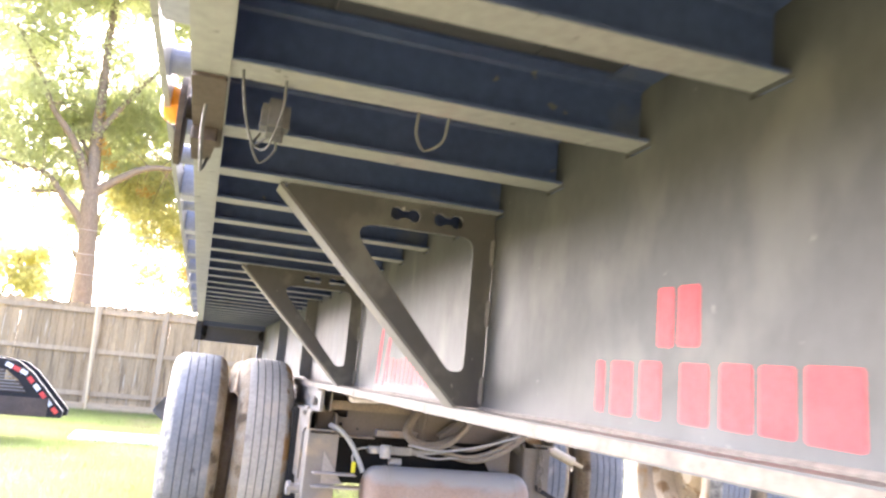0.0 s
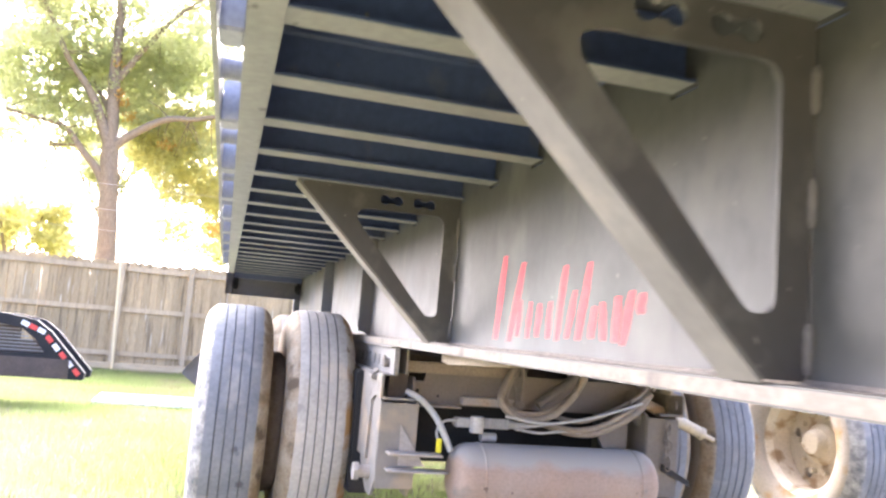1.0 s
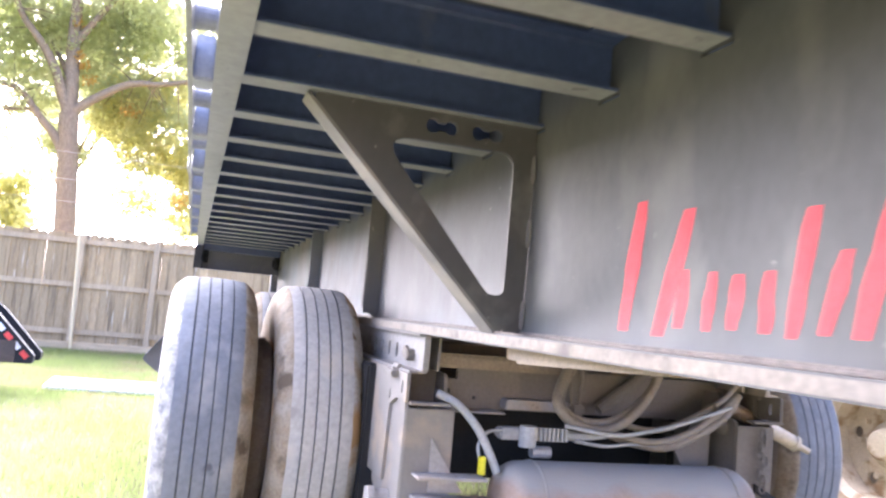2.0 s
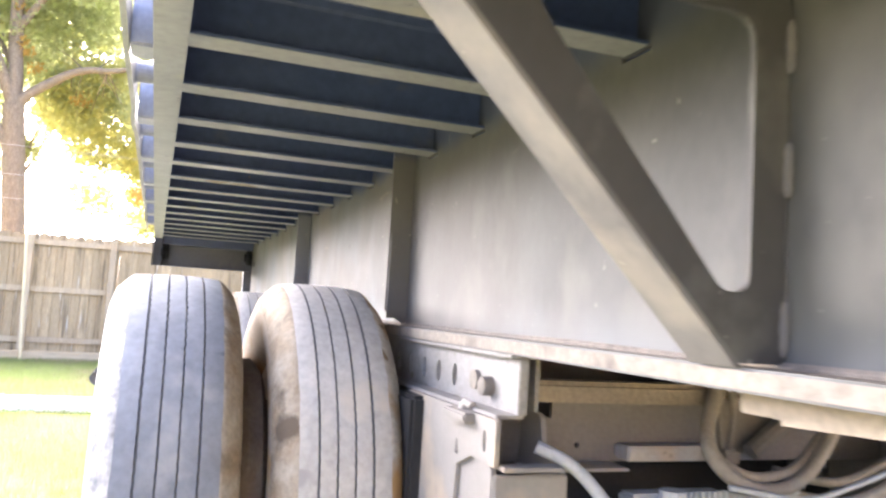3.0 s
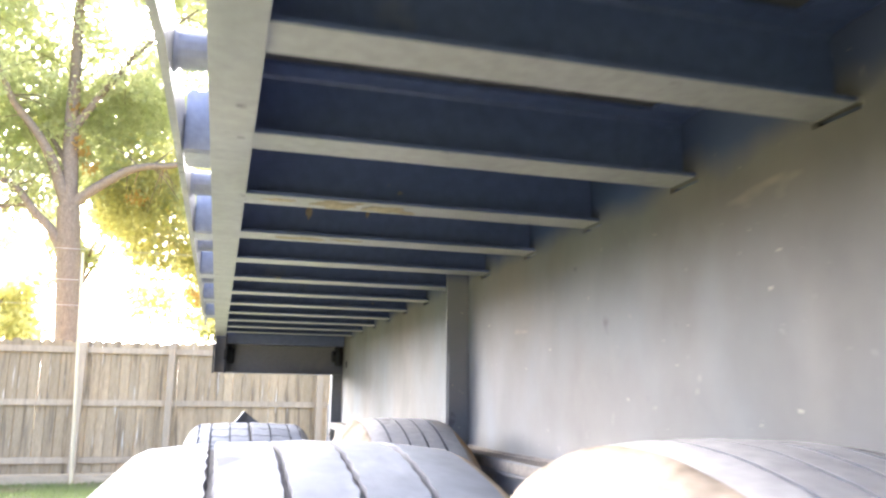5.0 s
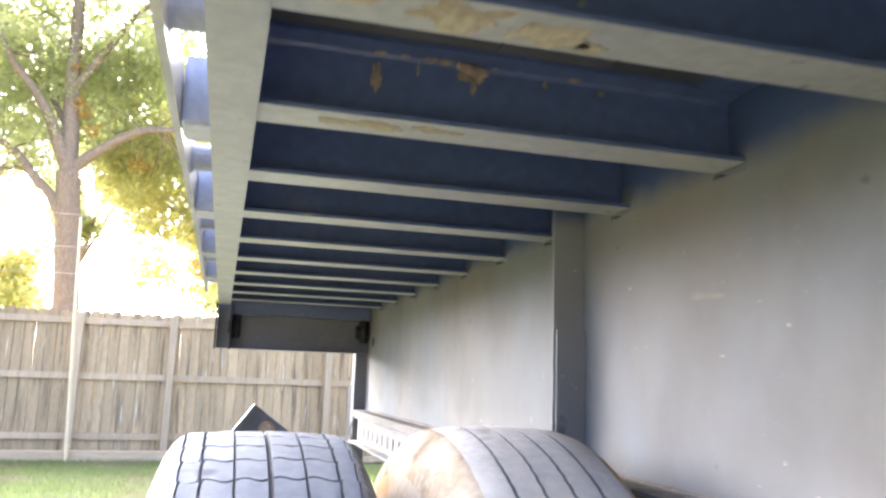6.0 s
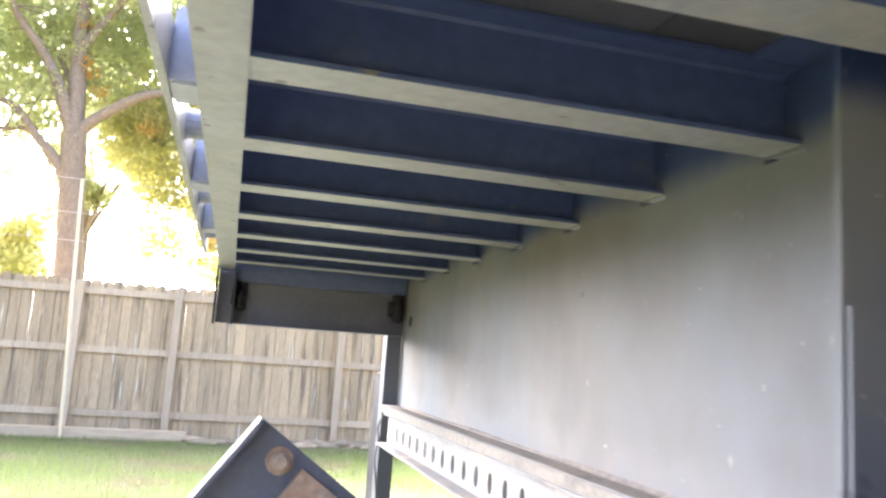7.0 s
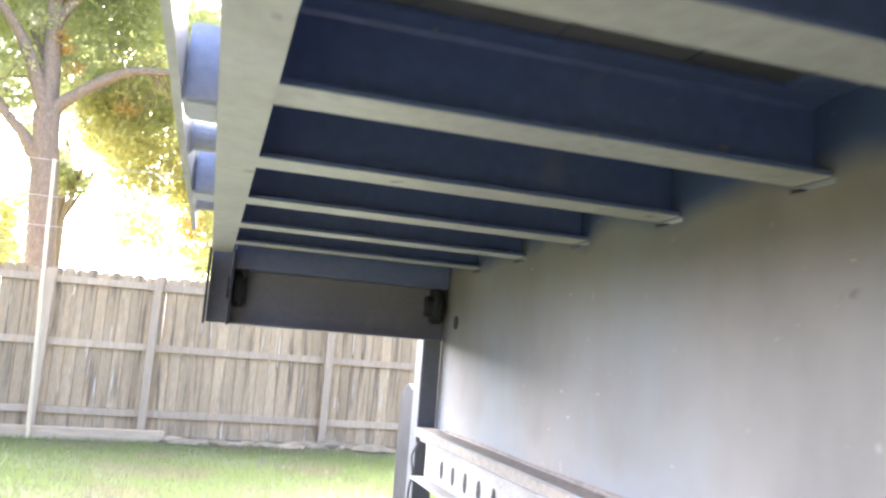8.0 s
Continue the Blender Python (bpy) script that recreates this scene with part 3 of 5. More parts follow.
# side rail: channel with a bottom lip, outside it pockets, spools and the rub rail
bm = bmesh.new()
box(bm, -0.6835, -0.631, Y0, 6.64, ZC - 0.0065, ZC - 0.0005, bevel=0.0015)
box(bm, -0.6845, -0.678, Y0, 6.64, ZC - 0.0005, ZC + 0.14, bevel=0.001)
side_rail = part("side_rail", bm, RAIL, trailer, "dusty grey steel side rail")
bm = bmesh.new()
edge = [Y0 + 0.1 * i for i in range(int((6.6 - Y0) / 0.1) + 1)]
bent = [-0.734 + 0.004 * noise.noise((y * 1.3, 0, 7)) - 0.007 * math.exp(-((y - 3.05) / 0.10) ** 2) for y in edge]
rows = [[bm.verts.new((x + dx, y, ZC + dz)) for dx, dz in ((-0.005, 0.040), (0.005, 0.040), (0.005, 0.112), (-0.005, 0.112))] for x, y in zip(bent, edge)]
for a, b in zip(rows, rows[1:]):
    for i in range(4):
        bm.faces.new((a[i], a[(i + 1) % 4], b[(i + 1) % 4], b[i]))
bm.faces.new(rows[0])
bm.faces.new(rows[-1][::-1])
rub_rail = part("rub_rail", bm, RAIL, trailer, "flat steel rub rail outside the stake pockets")


def pocket_mesh():
    bm = bmesh.new()
    box(bm, -0.7275, -0.6848, 0, 0.088, ZC + 0.038, ZC + 0.138, bevel=0.004)
    return bm


def spool_mesh():
    bm = bmesh.new()
    z = ZC + 0.083
    tube(bm, [(-0.729, 0, z), (-0.724, 0, z), (-0.689, 0, z), (-0.6848, 0, z)], [0.030, 0.024, 0.024, 0.030], 16)
    return bm


pocket = part("stake_pocket", pocket_mesh(), POCKET, rub_rail, "welded box stake pocket")
spool = part("pipe_spool", spool_mesh(), POCKET, rub_rail, "short pipe spool")
pocket.location, spool.location = (0, 2.975, 0), (0, 3.32, 0)
for k in range(-17, 7):
    if k:
        if 2.975 + 0.61 * k < 6.45:
            again(pocket, rub_rail, pose(0, 2.975 + 0.61 * k, 0))
        if 3.32 + 0.61 * k < 6.45:
            again(spool, rub_rail, pose(0, 3.32 + 0.61 * k, 0))

# other side of the deck, closed plainly
bm = bmesh.new()
box(bm, 2 * MID + 0.631, 2 * MID + 0.742, Y0, 6.64, ZC - 0.006, ZC + 0.14, bevel=0.003)
part("side_rail", bm, RAIL, trailer)
bm = bmesh.new()
for k in range(-25, 22):
    box(bm, WEB2 + 0.006, 2 * MID + 0.63, PITCH * k, PITCH * k + 0.066, ZC, ZC + 0.1)
    box(bm, 0.009, WEB2 - 0.009, PITCH * k, PITCH * k + 0.066, ZC, ZC + 0.1)
far_members = part("crossmember", bm, NAVY, trailer)
far_members["kind"] = "stuff"

# rear header: deep plate with end gussets, rope rings and the corner posts
bm = bmesh.new()
box(bm, -0.682, 2 * MID + 0.682, 6.726, 6.738, 1.168, ZC + 0.135, bevel=0.002)
box(bm, -0.630, -0.010, 6.66, 6.726, 1.166, 1.172)
header = part("rear_header", bm, HEADER, trailer, "deep dark steel plate across the rear end")
for x0, x1 in ((-0.690, -0.6835), (-0.628, -0.622)):
    bm = bmesh.new()
    plate(bm, [[(6.60, ZC + 0.0), (6.72, ZC + 0.0), (6.72, 1.163), (6.62, 1.163)]], x1 - x0, lambda u, v, w: (x0 + w, u, v))
    part("end_gusset", bm, BLACK, header)
for x in (-0.606, -0.034):
    bm = bmesh.new()
    pts = [(x, 6.695 + 0.030 * math.cos(a), 1.265 + 0.034 * math.sin(a)) for a in (2 * math.pi * k / 20 for k in range(20))]
    tube(bm, pts + pts[:1], 0.013, 8, cap=False)
    tube(bm, [(x - 0.028, 6.71, 1.265), (x + 0.024, 6.71, 1.265)], [0.030, 0.034], 14)
    box(bm, x - 0.014, x + 0.026, 6.69, 6.7255, 1.215, 1.325, bevel=0.006)
    part("tie_ring", bm, BLACK, header, "black steel tie ring", smooth=True)
bm = bmesh.new()
box(bm, -0.621, -0.002, 6.672, 6.7255, 1.318, ZC + 0.094, bevel=0.004)
part("header_channel", bm, NAVY, header, "black channel along the top of the rear plate")
bm = bmesh.new()
box(bm, -0.055, 0.0, 6.722, 6.80, 0.55, 1.17, bevel=0.003)
part("rear_post", bm, HEADER, trailer, "dark upright post of the rear bumper")
bm = bmesh.new()
box(bm, WEB2, WEB2 + 0.055, 6.722, 6.80, 0.55, 1.17, bevel=0.003)
part("rear_post", bm, HEADER, trailer)
bm = bmesh.new()
plate(bm, [rounded([(6.83, 0.40), (7.02, 0.40), (7.02, 1.00), (6.93, 1.03), (6.83, 1.0)], [0, 0, 0.04, 0.05, 0.04])], 0.012, lambda u, v, w: (-0.038 + w, u, v))
part("bumper_side_plate", bm, BLACK, trailer, "black side plate of the rear bumper")
bm = bmesh.new()
tube(bm, curve_through([(-0.055, 6.70, 0.87), (-0.068, 6.71, 0.83), (-0.062, 6.71, 0.78), (-0.070, 6.71, 0.72), (-0.058, 6.70, 0.60)]), 0.004, 6)
part("loose_cable", bm, WIRE, trailer, "thin cable hanging at the rear post", smooth=True)
bm = bmesh.new()
box(bm, -0.20, WEB2 + 0.2, 6.72, 6.82, 0.45, 0.549, bevel=0.006)
part("rear_bumper", bm, HEADER, trailer, "steel underride bumper bar")

# sliding bogie: perforated rails under the beams
def slider(x, side):
    bm = bmesh.new()
    holes = [oval(2.430 + 0.0992 * k, 0.824, 0.014, 0.024) for k in range(42)]
    plate(bm, [[(2.115, 0.782), (2.115, 0.880), (6.66, 0.880), (6.66, 0.782)]] + holes, 0.010 * side, lambda u, v, w: (x + w, u, v))
    lip = sorted((x - 0.042 * side, x + 0.010 * side))
    box(bm, lip[0], lip[1], 2.115, 6.66, 0.776, 0.7825, bevel=0.0015)
    top_lip = sorted((x - 0.020 * side, x + 0.040 * side))
    box(bm, top_lip[0], top_lip[1], 2.115, 6.66, 0.8795, 0.8855, bevel=0.0015)
    # added strip behind the front holes, so that they look dark
    inner = sorted((x + 0.052 * side, x + 0.060 * side))
    box(bm, inner[0], inner[1], 2.16, 4.95, 0.783, 0.8785)
    box(bm, min(x - 0.006 * side, x + 0.012 * side), max(x - 0.006 * side, x + 0.012 * side), 2.107, 2.1148, 0.783, 0.879, bevel=0.002)
    return part("slider_rail", bm, SLIDER, trailer, "dusty perforated slider rail")


near_slider = slider(-0.040, 1)
slider(WEB2 + 0.040, -1)
bm = bmesh.new()
tube(bm, [(-0.050, 2.305, 0.826), (-0.040, 2.305, 0.826)], 0.019, 14)
part("locking_pin", bm, FLANGE, near_slider, "tan-dusted locking pin", smooth=True)
bm = bmesh.new()
tube(bm, [(-0.064, 2.238, 0.820), (-0.061, 2.238, 0.820), (-0.040, 2.238, 0.820)], [0.013, 0.018, 0.018], 14)
part("locking_pin", bm, DARKDUST, near_slider, smooth=True)

# shim bars under the beam
bm = bmesh.new()
box(bm, -0.006, 0.060, 1.548, 1.615, 0.858, 0.886, bevel=0.002)
part("shim_block", bm, SHIM, near_beam, "tan-dusted block under the flange")
bm = bmesh.new()
plate(bm, [[(1.00, 0.878), (1.546, 0.853), (1.546, 0.886), (1.00, 0.886)]], 0.068, lambda u, v, w: (-0.010 + w, u, v))
part("shim_bar", bm, SHIM, near_beam, "tan-dusted bar under the flange")


# suspension of the bogie
def hanger(x, side, steel):
    """Front spring hanger: a slotted plate below the slider, a boxed body, a foot, tank brackets and a pivot bolt."""
    s = side
    def span(a, b):
        return sorted((x + s * a, x + s * b))
    bm = bmesh.new()
    body = rounded([(2.13, 0.695), (2.20, 0.70), (2.215, 0.772), (2.46, 0.772), (2.44, 0.42), (2.28, 0.33), (2.19, 0.33), (2.13, 0.40)], 0.02)
    for u0 in (-0.080, 0.055):
        plate(bm, [body, oval(2.235, 0.41, 0.02, 0.02)], 0.010, lambda u, v, w: (x + s * (u0 + w), u, v))
    a, b = span(-0.079, 0.064)
    box(bm, a, b, 2.118, 2.129, 0.37, 0.680, bevel=0.003)
    ob = part("spring_hanger", bm, steel, trailer, "mud-dusted spring hanger box")
    bm = bmesh.new()
    sheet = rounded([(2.098, 0.697), (2.20, 0.699), (2.268, 0.672), (2.290, 0.45), (2.58, 0.45), (2.58, 0.776), (2.098, 0.776)], 0.004)
    plate(bm, [sheet, oval(2.143, 0.735, 0.007, 0.019), [(2.262, 0.690), (2.272, 0.722), (2.279, 0.690)]], 0.009, lambda u, v, w: (x + s * (-0.090 + w), u, v))
    a, b = span(-0.112, -0.062)
    box(bm, a, b, 2.19, 2.30, 0.757, 0.775, bevel=0.004)
    a, b = span(-0.080, 0.035)
    box(bm, a, b, 2.075, 2.117, 0.693, 0.701, bevel=0.002)
    part("slotted_plate", bm, steel, ob, "slotted mounting plate")
    bm = bmesh.new()
    tube(bm, [(x + s * -0.088, 2.262, 0.772), (x + s * -0.088, 2.240, 0.790), (x + s * -0.082, 2.225, 0.784)], 0.009, 8)
    part("clamp_hook", bm, DUSTY, ob)
    if s < 0:
        bm = bmesh.new()
        plate(bm, [[(0.0, 0.0), (0.125, -0.062), (0.13, -0.088), (0.002, -0.026)]], 0.008, lambda u, v, w: (1.085 + u, 2.106 + w, 0.502 + v))
        part("tank_strap", bm, BLACK, ob, "black steel strap end")
        return ob
    bm = bmesh.new()
    plate(bm, [[(0.0, 0.455), (0.105, 0.455), (0.09, 0.47), (0.0, 0.60)]], 0.008, lambda u, v, w: (x + s * u, 2.109 + w, v))
    a, b = span(-0.05, 0.15)
    box(bm, a, b, 2.04, 2.117, 0.500, 0.508, bevel=0.002)
    box(bm, a, b + 0.03, 2.05, 2.117, 0.440, 0.448, bevel=0.002)
    part("tank_bracket", bm, DUSTY, ob, "thin angled tank bracket")
    bm = bmesh.new()
    tube(bm, [(x + s * -0.135, 2.235, 0.41), (x + s * 0.07, 2.235, 0.41)], 0.024, 12)
    tube(bm, [(x + s * -0.142, 2.235, 0.41), (x + s * -0.122, 2.235, 0.41)], 0.036, 6)
    part("pivot_bolt", bm, DUSTY, ob)
    return ob


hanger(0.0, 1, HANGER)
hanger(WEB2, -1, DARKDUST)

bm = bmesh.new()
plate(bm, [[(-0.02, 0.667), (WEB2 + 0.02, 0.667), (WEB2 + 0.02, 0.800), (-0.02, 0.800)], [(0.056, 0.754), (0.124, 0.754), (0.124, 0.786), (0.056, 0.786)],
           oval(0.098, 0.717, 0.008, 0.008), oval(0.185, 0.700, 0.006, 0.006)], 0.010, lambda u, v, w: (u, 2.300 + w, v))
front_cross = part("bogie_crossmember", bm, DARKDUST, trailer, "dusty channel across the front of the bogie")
bm = bmesh.new()
box(bm, 0.012, 0.475, 2.243, 2.2995, 0.790, 0.833, bevel=0.010)
part("cross_tube", bm, SHIM, front_cross, "tan-dusted cross tube")
bm = bmesh.new()
box(bm, 0.045, 0.262, 2.222, 2.2995, 0.662, 0.668, bevel=0.002)
part("lower_lip", bm, DUSTY, front_cross)
bm = bmesh.new()
box(bm, 0.272, 0.495, 2.245, 2.2995, 0.676, 0.706, bevel=0.004)
part("angle_bar", bm, DUSTY, front_cross)
bm = bmesh.new()
tube(bm, [(0.60, 2.27, 0.690), (0.70, 2.265, 0.765), (0.79, 2.26, 0.845)], 0.020, 10)
part("diagonal_brace", bm, DARKDUST, front_cross)
bm = bmesh.new()
for x0, x1 in ((0.470, 0.487), (0.512, 0.503)):
    tube(bm, [(x0, 2.235, 0.845), (x0 + 0.004, 2.225, 0.775), (x1, 2.225, 0.700)], [0.011, 0.007, 0.006], 8)
box(bm, 0.475, 0.520, 2.205, 2.235, 0.672, 0.705, bevel=0.006)
part("hose_clamp", bm, DARKDUST, front_cross, "clay-caked hose clamp")
# added dark beam, fills the shaded gap behind the air tank
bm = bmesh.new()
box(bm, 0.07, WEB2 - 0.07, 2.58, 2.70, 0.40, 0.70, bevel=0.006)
part("equaliser_beam", bm, BLACK, trailer, "added dark beam filling the shaded gap behind the air tank")
# added black boxes that stand for the shaded gap between hanger and tyre
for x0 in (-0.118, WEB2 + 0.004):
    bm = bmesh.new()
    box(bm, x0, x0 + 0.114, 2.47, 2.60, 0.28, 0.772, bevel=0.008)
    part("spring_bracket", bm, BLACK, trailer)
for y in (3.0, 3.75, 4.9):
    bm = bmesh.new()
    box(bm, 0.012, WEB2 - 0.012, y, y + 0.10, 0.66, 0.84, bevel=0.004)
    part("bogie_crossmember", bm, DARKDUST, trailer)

# air tank with domed ends
bm = bmesh.new()
r, xa, xb = 0.125, 0.190, 1.012
prof = [(xa, 0.0)] + [(xa + 0.080 * (1 - math.cos(a)) ** 1.5, r * math.sin(a) ** 0.8) for a in (radians(11.25 * k) for k in range(1, 8))] + [(xa + 0.095, r)]
prof += [(xb - 0.095, r)] + [(xb - 0.080 * (1 - math.cos(a)) ** 1.5, r * math.sin(a) ** 0.8) for a in (radians(11.25 * k) for k in range(7, 0, -1))] + [(xb, 0.0)]
turn(bm, prof, 40)
bmesh.ops.remove_doubles(bm, verts=bm.verts, dist=1e-5)
tank = part("air_tank", bm, TANK, trailer, "dusty cylindrical steel air tank", smooth=True)
tank.location = (0, 2.08, 0.43)
for x in (0.295, 0.918):
    bm = bmesh.new()
    pts = [(x, 0.125 * math.sin(a), 0.125 * math.cos(a)) for a in (2 * math.pi * k / 32 for k in range(33))]
    tube(bm, pts, 0.004, 6, cap=False)
    part("weld_seam", bm, TANK, tank)
bm = bmesh.new()
box(bm, 0.22, 0.44, 2.15, 2.20, 0.600, 0.634, bevel=0.006)
tube(bm, [(0.30, 2.135, 0.585), (0.30, 2.135, 0.645)], 0.026, 12)
for i in range(8):
    box(bm, 0.325 + 0.014 * i, 0.332 + 0.014 * i, 2.136, 2.149, 0.602, 0.640)
tube(bm, [(0.44, 2.17, 0.618), (0.49, 2.165, 0.615), (0.55, 2.15, 0.620), (0.62, 2.15, 0.632)], [0.016, 0.012, 0.006, 0.006], 10)
tube(bm, [(0.33, 2.17, 0.565), (0.39, 2.17, 0.565)], 0.018, 10)
part("brake_valve", bm, GREYHOSE, trailer, "pale grey brake relay valve")

for name, mat, r, pts in (
        ("air_hose", GREYHOSE, 0.012, [(0.02, 2.16, 0.722), (0.075, 2.13, 0.695), (0.125, 2.10, 0.64), (0.16, 2.08, 0.575), (0.185, 2.07, 0.52)]),
        ("air_hose", GREYHOSE, 0.005, [(0.14, 2.09, 0.55), (0.135, 2.10, 0.59), (0.17, 2.13, 0.622), (0.23, 2.16, 0.625)]),
        ("air_hose", HOSE, 0.015, [(0.48, 2.235, 0.845), (0.43, 2.20, 0.775), (0.395, 2.15, 0.715), (0.425, 2.12, 0.668), (0.50, 2.11, 0.645), (0.59, 2.12, 0.662), (0.67, 2.14, 0.715), (0.73, 2.16, 0.785), (0.76, 2.18, 0.86)]),
        ("air_hose", HOSE, 0.013, [(0.50, 2.25, 0.83), (0.44, 2.21, 0.755), (0.425, 2.17, 0.70), (0.48, 2.14, 0.665), (0.58, 2.14, 0.672), (0.67, 2.16, 0.720), (0.74, 2.18, 0.78), (0.79, 2.2, 0.86)]),
        ("air_hose", HOSE, 0.011, [(0.53, 2.2, 0.645), (0.63, 2.15, 0.622), (0.73, 2.13, 0.615), (0.85, 2.13, 0.650), (0.97, 2.15, 0.715), (1.04, 2.17, 0.76)]),
        ("air_hose", HOSE, 0.015, [(0.56, 2.22, 0.640), (0.67, 2.17, 0.606), (0.78, 2.15, 0.600), (0.90, 2.15, 0.645), (1.00, 2.16, 0.705), (1.06, 2.18, 0.77)]),
        ("air_hose", HOSE, 0.010, [(0.60, 2.2, 0.665), (0.74, 2.17, 0.645), (0.87, 2.16, 0.690), (0.99, 2.17, 0.75), (1.05, 2.18, 0.80)]),
        ("air_hose", GREYHOSE, 0.006, [(0.40, 2.10, 0.655), (0.54, 2.06, 0.640), (0.68, 2.08, 0.655), (0.82, 2.1, 0.685), (0.99, 2.12, 0.735)]),
        ("air_hose", GREYHOSE, 0.005, [(0.46, 2.15, 0.605), (0.56, 2.14, 0.595), (0.66, 2.14, 0.605), (0.80, 2.15, 0.60)])):
    bm = bmesh.new()
    tube(bm, curve_through(pts), r, 10)
    part(name, bm, mat, trailer, "sagging dusty air hose" if mat is HOSE else "pale grey air line", smooth=True)
bm = bmesh.new()
box(bm, 0.128, 0.146, 2.06, 2.075, 0.515, 0.565, bevel=0.002)
part("yellow_tag", bm, YELLOW, trailer, "small bright yellow plastic tag")

# axles, brake chambers, springs
for ya in (2.95, 4.27):
    bm = bmesh.new()
    tube(bm, [(-0.70, ya, 0.505), (2 * MID + 0.70, ya, 0.505)], 0.063, 16)
    for x in (-0.10, 2 * MID + 0.10):
        tube(bm, [(x - 0.06, ya, 0.505), (x + 0.06, ya, 0.505)], 0.205, 24)
    for x in (0.30, 0.83):
        tube(bm, [(x, ya - 0.30, 0.56), (x, ya - 0.12, 0.56)], 0.075, 16)
        tube(bm, [(x, ya - 0.12, 0.56), (x, ya, 0.52)], 0.02, 8)
    axle = part("axle", bm, DARKDUST, trailer, "grimy axle with brake drums and chambers", smooth=True)
    for x in (-0.545, 2 * MID + 0.285):
        bm = bmesh.new()
        tube(bm, [(x, ya, 0.495), (x + 0.05, ya, 0.495), (x + 0.21, ya, 0.495), (x + 0.26, ya, 0.495)], [0.16, 0.205, 0.205, 0.16], 28)
        caked = [(0.076, 0.20), (0.078, 0.278), (0.088, 0.300), (0.102, 0.305), (0.122, 0.308), (0.140, 0.305), (0.154, 0.300), (0.166, 0.280), (0.168, 0.20)]
        turn(bm, [(x + u, r) for u, r in caked], 72, radius=lambda i, k: caked[i][1] + (0.014 * noise.noise((i * 0.7, k * 0.35, ya)) if 1 < i < 7 else 0.0))
        for v in bm.verts:
            if (v.co.y ** 2 + v.co.z ** 2) ** 0.5 < 0.36:
                v.co += Vector((0, ya, 0.497))
        part("hub", bm, HUB, axle, "mud-caked wheel hub", smooth=True)
    for x in (0.02, WEB2 - 0.02):
        bm = bmesh.new()
        for i in range(4):
            box(bm, x - 0.038, x + 0.038, ya - 0.48 + 0.04 * i, ya + 0.48 - 0.04 * i, 0.585 + 0.016 * i, 0.599 + 0.016 * i, bevel=0.002)
        part("leaf_spring", bm, DARKDUST, trailer)
# torque arm and bracket pieces on the far side of the tank
bm = bmesh.new()
tube(bm, [(0.94, 2.16, 0.72), (1.05, 2.20, 0.64), (1.20, 2.25, 0.55)], 0.026, 10)
plate(bm, [rounded([(0.83, 0.60), (0.93, 0.70), (0.97, 0.70), (0.965, 0.47), (0.92, 0.44)], 0.012)], 0.012, lambda u, v, w: (u, 2.19 + w, v))
part("torque_arm", bm, DARKDUST, trailer, "grimy torque arm and bracket", smooth=True)
bm = bmesh.new()
for i in range(9):
    a = 0.7 * i
    c = Vector((1.10 + 0.012 * math.sin(i * 1.9), 2.10, 0.66 - 0.021 * i))
    d = Vector((math.cos(a), math.sin(a), 0)) * 0.009
    tube(bm, [c + d * math.cos(q) + Vector((0, 0, 0.018 * math.sin(q))) for q in (2 * math.pi * k / 10 for k in range(11))], 0.0035, 5, cap=False)
part("chain", bm, DARKDUST, trailer, "short hanging steel chain")
bm = bmesh.new()
tube(bm, [(1.05, 2.235, 0.735), (1.16, 2.232, 0.692), (1.33, 2.228, 0.622)], [0.022, 0.025, 0.025], 12)
tube(bm, [(1.33, 2.228, 0.622), (1.345, 2.228, 0.616), (1.345, 2.228, 0.616), (1.40, 2.226, 0.593)], [0.029, 0.029, 0.011, 0.011], 10)
part("brake_pushrod", bm, RIM, trailer, "cream-painted brake rod tube", smooth=True)


# wheels
def tyre_profile(grooves, half, mids=1):
    """Rounded section with grooves (centre, half width): points (x, r) and the material of each face: 0 tread, 1 sidewall, 2 groove, 3 and 4 the shoulders."""
    side = [(-0.092, 0.290), (-0.112, 0.300), (-0.134, 0.345), (-0.147, 0.392), (-0.145, 0.430), (-0.134, 0.463), (-half - 0.011, 0.482), (-half - 0.002, 0.491), (-half + 0.006, 0.4945)]
    pts, slot = list(side), [1, 1, 1, 1, 3, 3, 3, 3, 0]
    def crown(x):
        return 0.5 - 0.0038 * (x / 0.1) ** 2
    for j, (g, w) in enumerate(grooves):
        for x, d in ((g - w, 0), (g - w * 0.65, 0.005), (g + w * 0.65, 0.005), (g + w, 0)):
            pts.append((x, crown(x) - d))
        slot += [2, 2, 2, 0]
        if j + 1 < len(grooves):
            end = grooves[j + 1][0] - grooves[j + 1][1]
            for m in range(1, mids + 1):
                x = g + w + (end - g - w) * m / (mids + 1)
                pts.append((x, crown(x)))
                slot.append(0)
    mirror = [(-x, r) for x, r in side[::-1]]
    pts += mirror
    slot += [4, 4, 4, 4, 1, 1, 1, 1]
    return pts, slot


